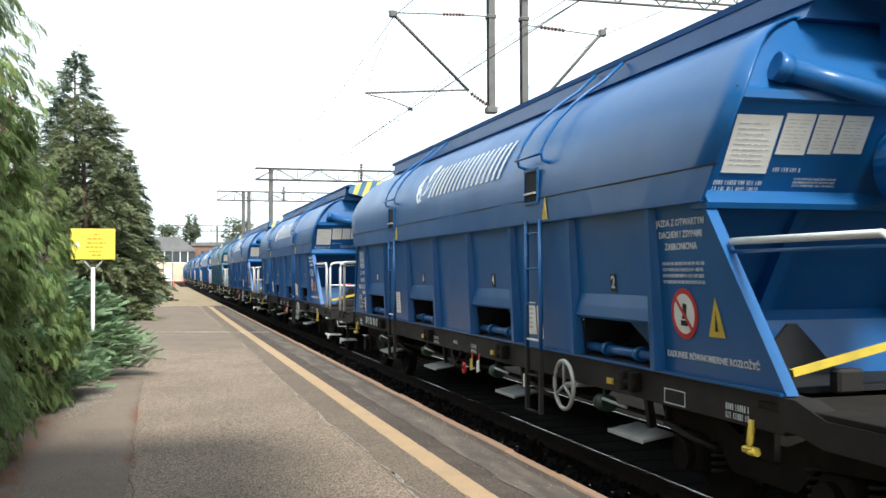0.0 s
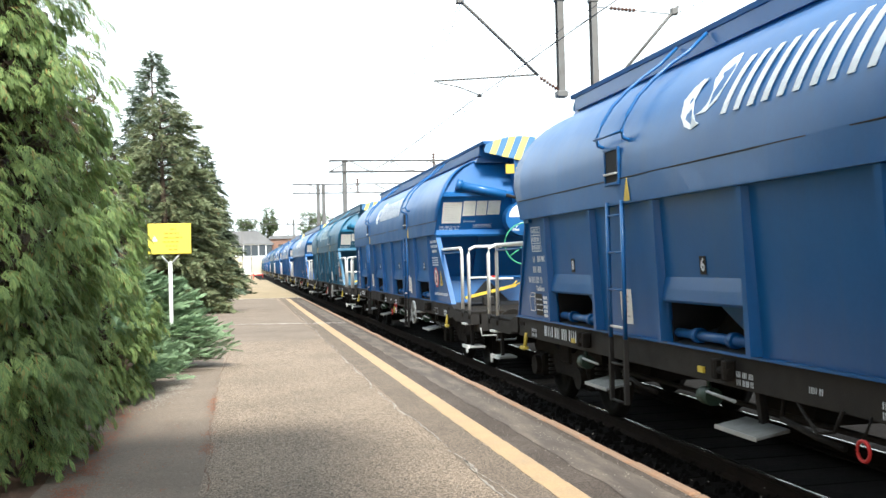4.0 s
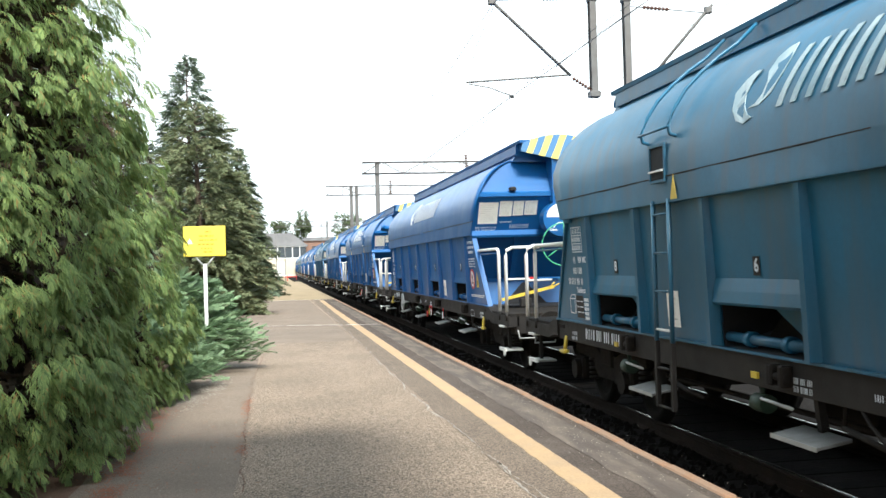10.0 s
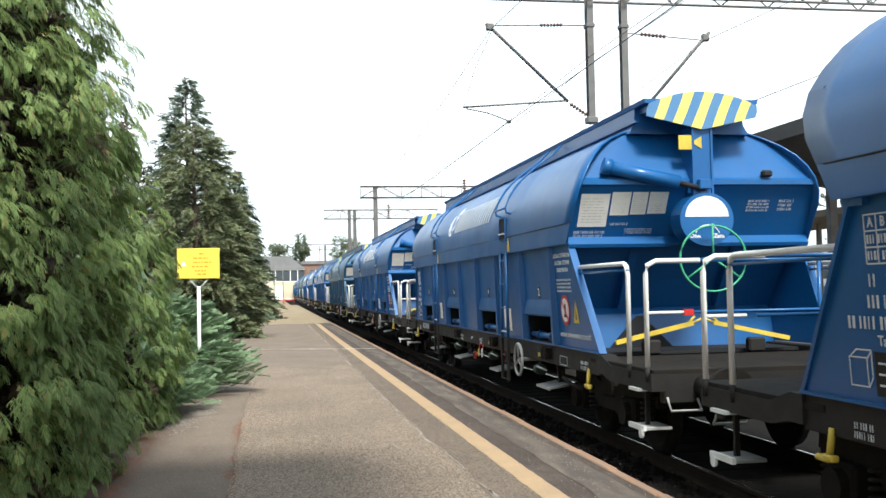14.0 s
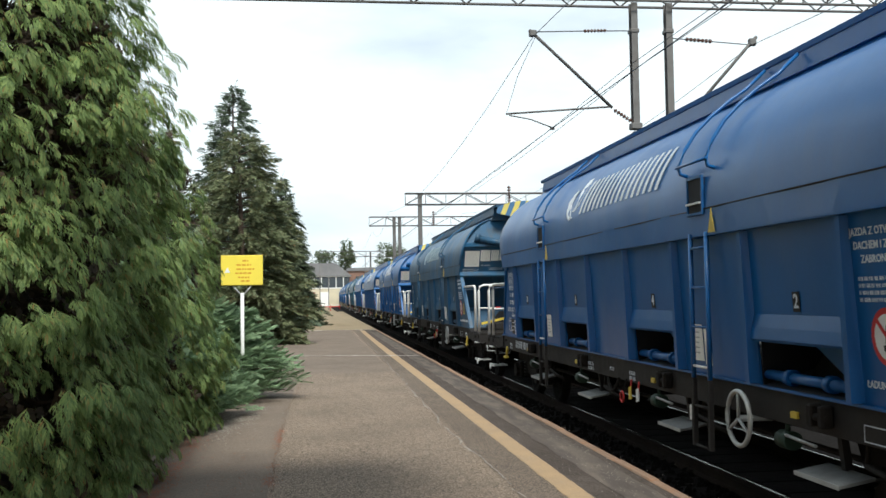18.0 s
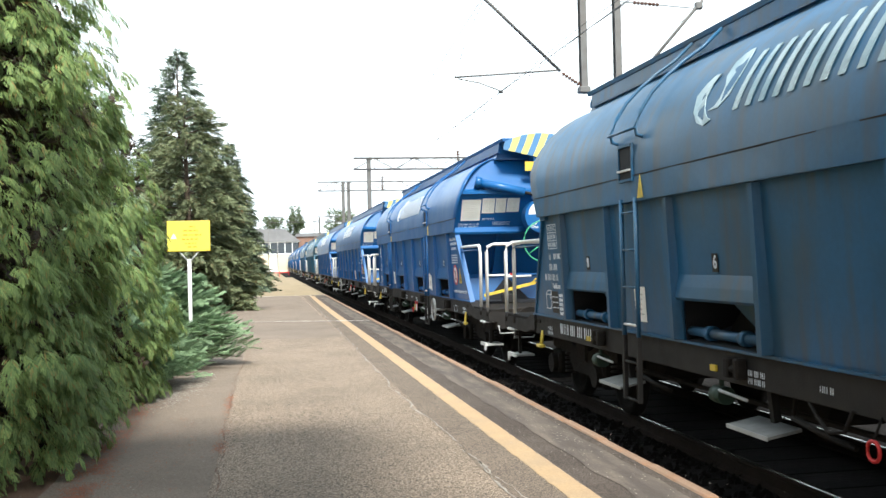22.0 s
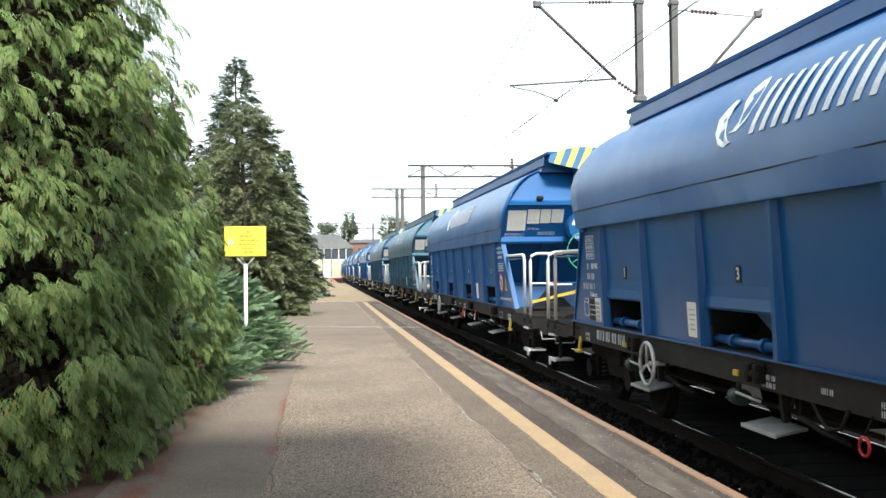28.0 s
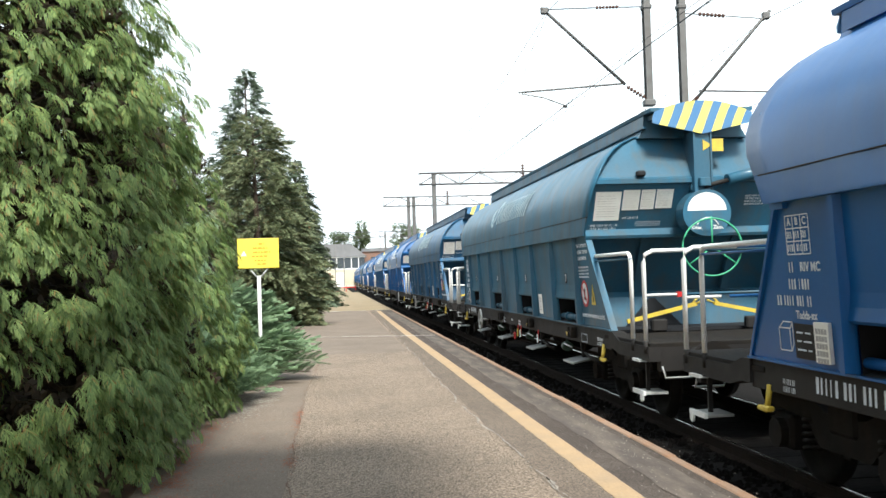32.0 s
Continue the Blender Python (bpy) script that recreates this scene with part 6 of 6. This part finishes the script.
def left_arm(g):
    part("cantilever", tube([(6.33, 0, 5.70), (4.66, 0, 7.26), (4.56, 0, 7.34)], 0.035, 8), MAST, g)
    part("clamp", box(4.56, 4.72, -0.06, 0.06, 7.20, 7.34, 0.02), MAST, g)
    part("insulator", insulator(bmesh.new(), (6.80, 0, 5.38), (6.36, 0, 5.66), 0.045), INSULATOR, g)
    part("tie_rod", tube([(4.66, 0, 7.30), (5.75, 0, 7.34), (6.78, 0, 7.36)], 0.012, 5), WIRE, g)
    part("insulator", insulator(bmesh.new(), (5.75, 0, 7.34), (6.25, 0, 7.36), 0.035), INSULATOR, g)
    part("register_arm", tube([(6.28, 0, 5.72), (4.03, 0, 5.55)], 0.022, 6), MAST, g)
    part("steady_arm", tube([(4.10, 0, 5.52), (4.55, 0, 5.44), (5.01, 0, 5.27)], 0.014, 6), MAST, g)
    part("wire_clip", box(4.97, 5.06, -0.03, 0.03, 5.22, 5.28), WIRE, g)
    part("dropper", tube([(4.70, 0, 7.22), (4.35, 0.3, 6.4), (4.05, 0, 5.58)], 0.006, 4), WIRE, g)


def right_arm(g):
    part("cantilever", tube([(7.9, 0, 5.40), (9.50, 0, 7.18), (9.60, 0, 7.28)], 0.035, 8), MAST, g)
    part("clamp", box(9.42, 9.58, -0.06, 0.06, 7.08, 7.24, 0.02), MAST, g)
    part("insulator", insulator(bmesh.new(), (7.68, 0, 5.20), (7.92, 0, 5.42), 0.045), INSULATOR, g)
    part("tie_rod", tube([(7.62, 0, 7.22), (9.45, 0, 7.10)], 0.012, 5), WIRE, g)
    part("insulator", insulator(bmesh.new(), (8.0, 0, 7.20), (8.6, 0, 7.16), 0.045), INSULATOR, g)
    part("register_arm", tube([(7.95, 0, 5.55), (10.1, 0, 5.50)], 0.022, 6), MAST, g)


drop_post("drop_post", 6.84, 5.25, left_arm, "grey steel drop post with a cantilever arm for the near wire")
drop_post("drop_post", 7.61, 5.05, right_arm, "grey steel drop post with a cantilever arm for the far wire")
portal(64.5, 5.75, 15.0, 8.05, 0.72, ((6.72, 8.4),), "far lattice catenary beam on a slim post", 1.3, 0.04)
portal(83.6, 4.4, 14.0, 8.05, 0.74, ((6.5, 8.45), (6.95, 8.45)), "far lattice catenary beam on two slim posts", 1.3, 0.035)
portal(150, 0.5, 16.0, 8.2, 0.8, ((8.0, 8.5),), "far lattice catenary beam above the yard", 1.6, 0.04)
for xx, yy in ((12.6, 64.5), (9.8, 83.6)):
    thing("insulator_stub", insulator(bmesh.new(), (xx, yy, 7.7), (xx, yy, 8.9), 0.12), INSULATOR, "brown insulator on the far beam", "insulator", "far insulators")


def overhead(x, z, sag, label, r=0.006):
    pts = []
    ys = [-40, 20.6, 64.5, 83.6, 150, 260]
    for a, b in zip(ys, ys[1:]):
        for k in range(8):
            f = k / 8
            pts.append((x + bend(a + (b - a) * f), a + (b - a) * f, z - sag * 4 * f * (1 - f)))
    pts.append((x, 260, z))
    return thing("overhead_wire", tube(pts, r, 5), WIRE, label, "wire", "overhead wires")


overhead(5.01, 5.25, 0.05, "thin copper contact wire above the track", 0.008)
overhead(4.66, 7.22, 0.9, "thin carrier wire of the overhead line", 0.007)
overhead(9.5, 7.10, 0.9, "thin carrier wire of the overhead line", 0.007)
overhead(9.2, 5.25, 0.05, "thin copper contact wire above the track", 0.008)
overhead(6.74, 6.62, 0.25, "thin feeder wire beside the posts", 0.007)
overhead(6.95, 6.60, 0.25, "thin feeder wire beside the posts", 0.007)

# ---- far end of the view ----
hall = holder("glazed_hall", "low pale hall with a band of glazing and grey roof", "building", kind="", at=pose(0, 250, 0))
part("wall", box(-14, 8.3, 0, 14, -0.6, 4.1), WALL_CREAM, hall)
part("glazing", box(-13.5, 8.0, 0.2, 13.8, 4.1, 7.1), GLASS, hall)
part("roof", prism([(-16, 7.1), (-10, 10.4), (4.6, 10.3), (8.6, 7.1)], "y", -0.3, 14.3), ROOF_GREY, hall)
for i in range(12):
    part("mullion", box(-13.4 + 1.8 * i, -13.2 + 1.8 * i, -0.05, 0.2, 4.1, 7.15), WHITE, hall)
part("sill_band", box(-14, 8.3, -0.1, 0.0, 4.0, 4.25), WHITE, hall)
part("top_band", box(-14, 8.3, -0.1, 0.1, 6.9, 7.2), WHITE, hall)
for i in range(4):
    part("door_leaf", box(-6 + 3.4 * i, -3.8 + 3.4 * i, -0.06, 0.0, -0.6, 3.2), (YELLOW, WALL_BRICK, WHITE, WALL_CREAM)[i], hall)
shed = holder("brick_shed", "long low red-brick shed with a grey roof", "building", at=pose(0, 262, 0))
part("wall", box(8.0, 40, 0, 12, -0.6, 8.6), WALL_BRICK, shed)
part("roof", prism([(7.5, 8.6), (8.0, 9.4), (40, 9.9), (40.5, 8.6)], "y", -0.4, 12.4), ROOF_GREY, shed)
for i in range(10):
    part("window", box(10 + 3 * i, 11.4 + 3 * i, -0.05, 0.0, 5.0, 7.2), GLASS, shed)
for x0, y0, h, r, sd, nar in ((1.5, 285, 17, 3.2, 1, False), (4.0, 288, 15.0, 2.4, 2, False), (8.6, 285, 18.6, 2.3, 3, True), (20.5, 282, 18.5, 4.0, 4, False), (-9, 292, 14, 5, 5, False), (-22, 290, 15, 6, 6, False)):
    leafy("poplar" if nar else "tree", x0, y0, h, r, 900, sd, "far dark green poplar" if nar else "far dark green broadleaf tree", nar, 1.1)
fence = holder("barrier", "low red and white barrier at the end of the path", "barrier", at=pose(0, 178, 0))
for i in range(5):
    part("post", box(-2.5 + 1.6 * i, -2.4 + 1.6 * i, -0.05, 0.05, -0.6, 0.5), RED, fence)
part("bar", box(-2.5, 4.0, -0.03, 0.03, 0.1, 0.25), RED, fence)
part("bar", box(-2.5, 4.0, -0.03, 0.03, 0.40, 0.48), WHITE, fence)
for xx, yy, hh in ((0.6, 200, 8.5), (11.5, 240, 12.5), (2.2, 190, 5.5)):
    thing("lamp_mast", tube([(xx, yy, -0.6), (xx, yy, hh)], 0.09, 6), MAST, "thin grey lamp mast in the yard", "mast", "yard masts")

# ---- beyond the train: island platform, roofs and a coach ----
thing("platform_island", box(11.6, 17.5, -10, 90, -0.55, 0.05), CONCRETE, "pale concrete island platform beyond the tracks", "platform", kind="structure")
can = holder("island_canopy", "dark timber station canopy on steel posts", "canopy")
part("roof", prism([(11.4, 5.3), (14.5, 4.6), (17.6, 5.3), (17.6, 5.15), (14.5, 4.42), (11.4, 5.15)], "y", 8, 52), CANOPY, can)
part("fascia", box(11.36, 11.42, 8, 52, 4.95, 5.2), CANOPY, can)
for i in range(9):
    part("rafter", prism([(11.5, 5.12), (14.5, 4.40), (17.5, 5.12), (17.5, 4.95), (14.5, 4.15), (11.5, 4.95)], "y", 9 + 5 * i, 9.18 + 5 * i), CANOPY, can)
    part("post", box(14.4, 14.6, 9.0 + 5 * i, 9.2 + 5 * i, 0.05, 4.3), MAST, can)
can2 = holder("far_canopy", "second dark canopy behind the island platform", "canopy")
part("roof", box(24, 30, 20, 80, 4.6, 4.9), CANOPY, can2)
for i in range(10):
    part("post", box(26.9, 27.1, 22 + 6 * i, 22.2 + 6 * i, -0.5, 4.6), MAST, can2)
coach = holder("passenger_coach", "white and blue passenger coach on a far track", "train coach", at=pose(45, 58, 0))
part("body", box(-1.4, 1.4, 0, 24, 0.75, 3.5, 0.15), COACH_WHITE, coach)
part("roof", prism([(-1.4, 3.5), (-1.1, 3.85), (1.1, 3.85), (1.4, 3.5)], "y", 0.1, 23.9), ROOF_GREY, coach)
part("stripe", box(-1.42, -1.40, 0.2, 23.8, 1.0, 1.35), COACH_BLUE, coach)
for i in range(11):
    part("window", box(-1.43, -1.40, 1.2 + 2.0 * i, 2.5 + 2.0 * i, 1.95, 2.95), GLASS, coach)
part("underframe", box(-1.2, 1.2, 0.6, 23.4, 0.2, 0.75), GRIME, coach)
for yy in (2.5, 5.0, 19.0, 21.5):
    part("wheelset", tube([(-0.8, yy, -0.14), (0.8, yy, -0.14)], 0.46, 14), GRIME, coach)
leafy("tree", 36, 52, 9, 4, 1200, 21, "broadleaf tree behind the station roofs", False, 0.7)
leafy("tree", 33, 66, 10, 4.5, 1200, 22, "broadleaf tree behind the station roofs", False, 0.7)
leafy("tree", 40, 44, 8, 4, 1000, 23, "broadleaf tree behind the station roofs", False, 0.7)


def motions():
    """The train rolls by; the wheels turn with it."""
    times = [0.0, 4.0, 8.0, 12.0, 16.0, 20.0, 24.0, 28.0, 32.0]
    for i, w in WAGONS:
        walk(w, [(t, at_track(i * PITCH - travelled(t))) for t in times])
    steps = [k * 0.125 for k in range(257)]
    for i, w in WAGONS:
        if i < 0 or i > 12:
            continue
        for o in list(w.children):
            if o.name.startswith("wheelset"):
                base = o.matrix_basis.translation.copy()
                walk(o, [(t, Matrix.Translation(base) @ Matrix.Rotation(travelled(t) / 0.46, 4, "X")) for t in steps])


motions()
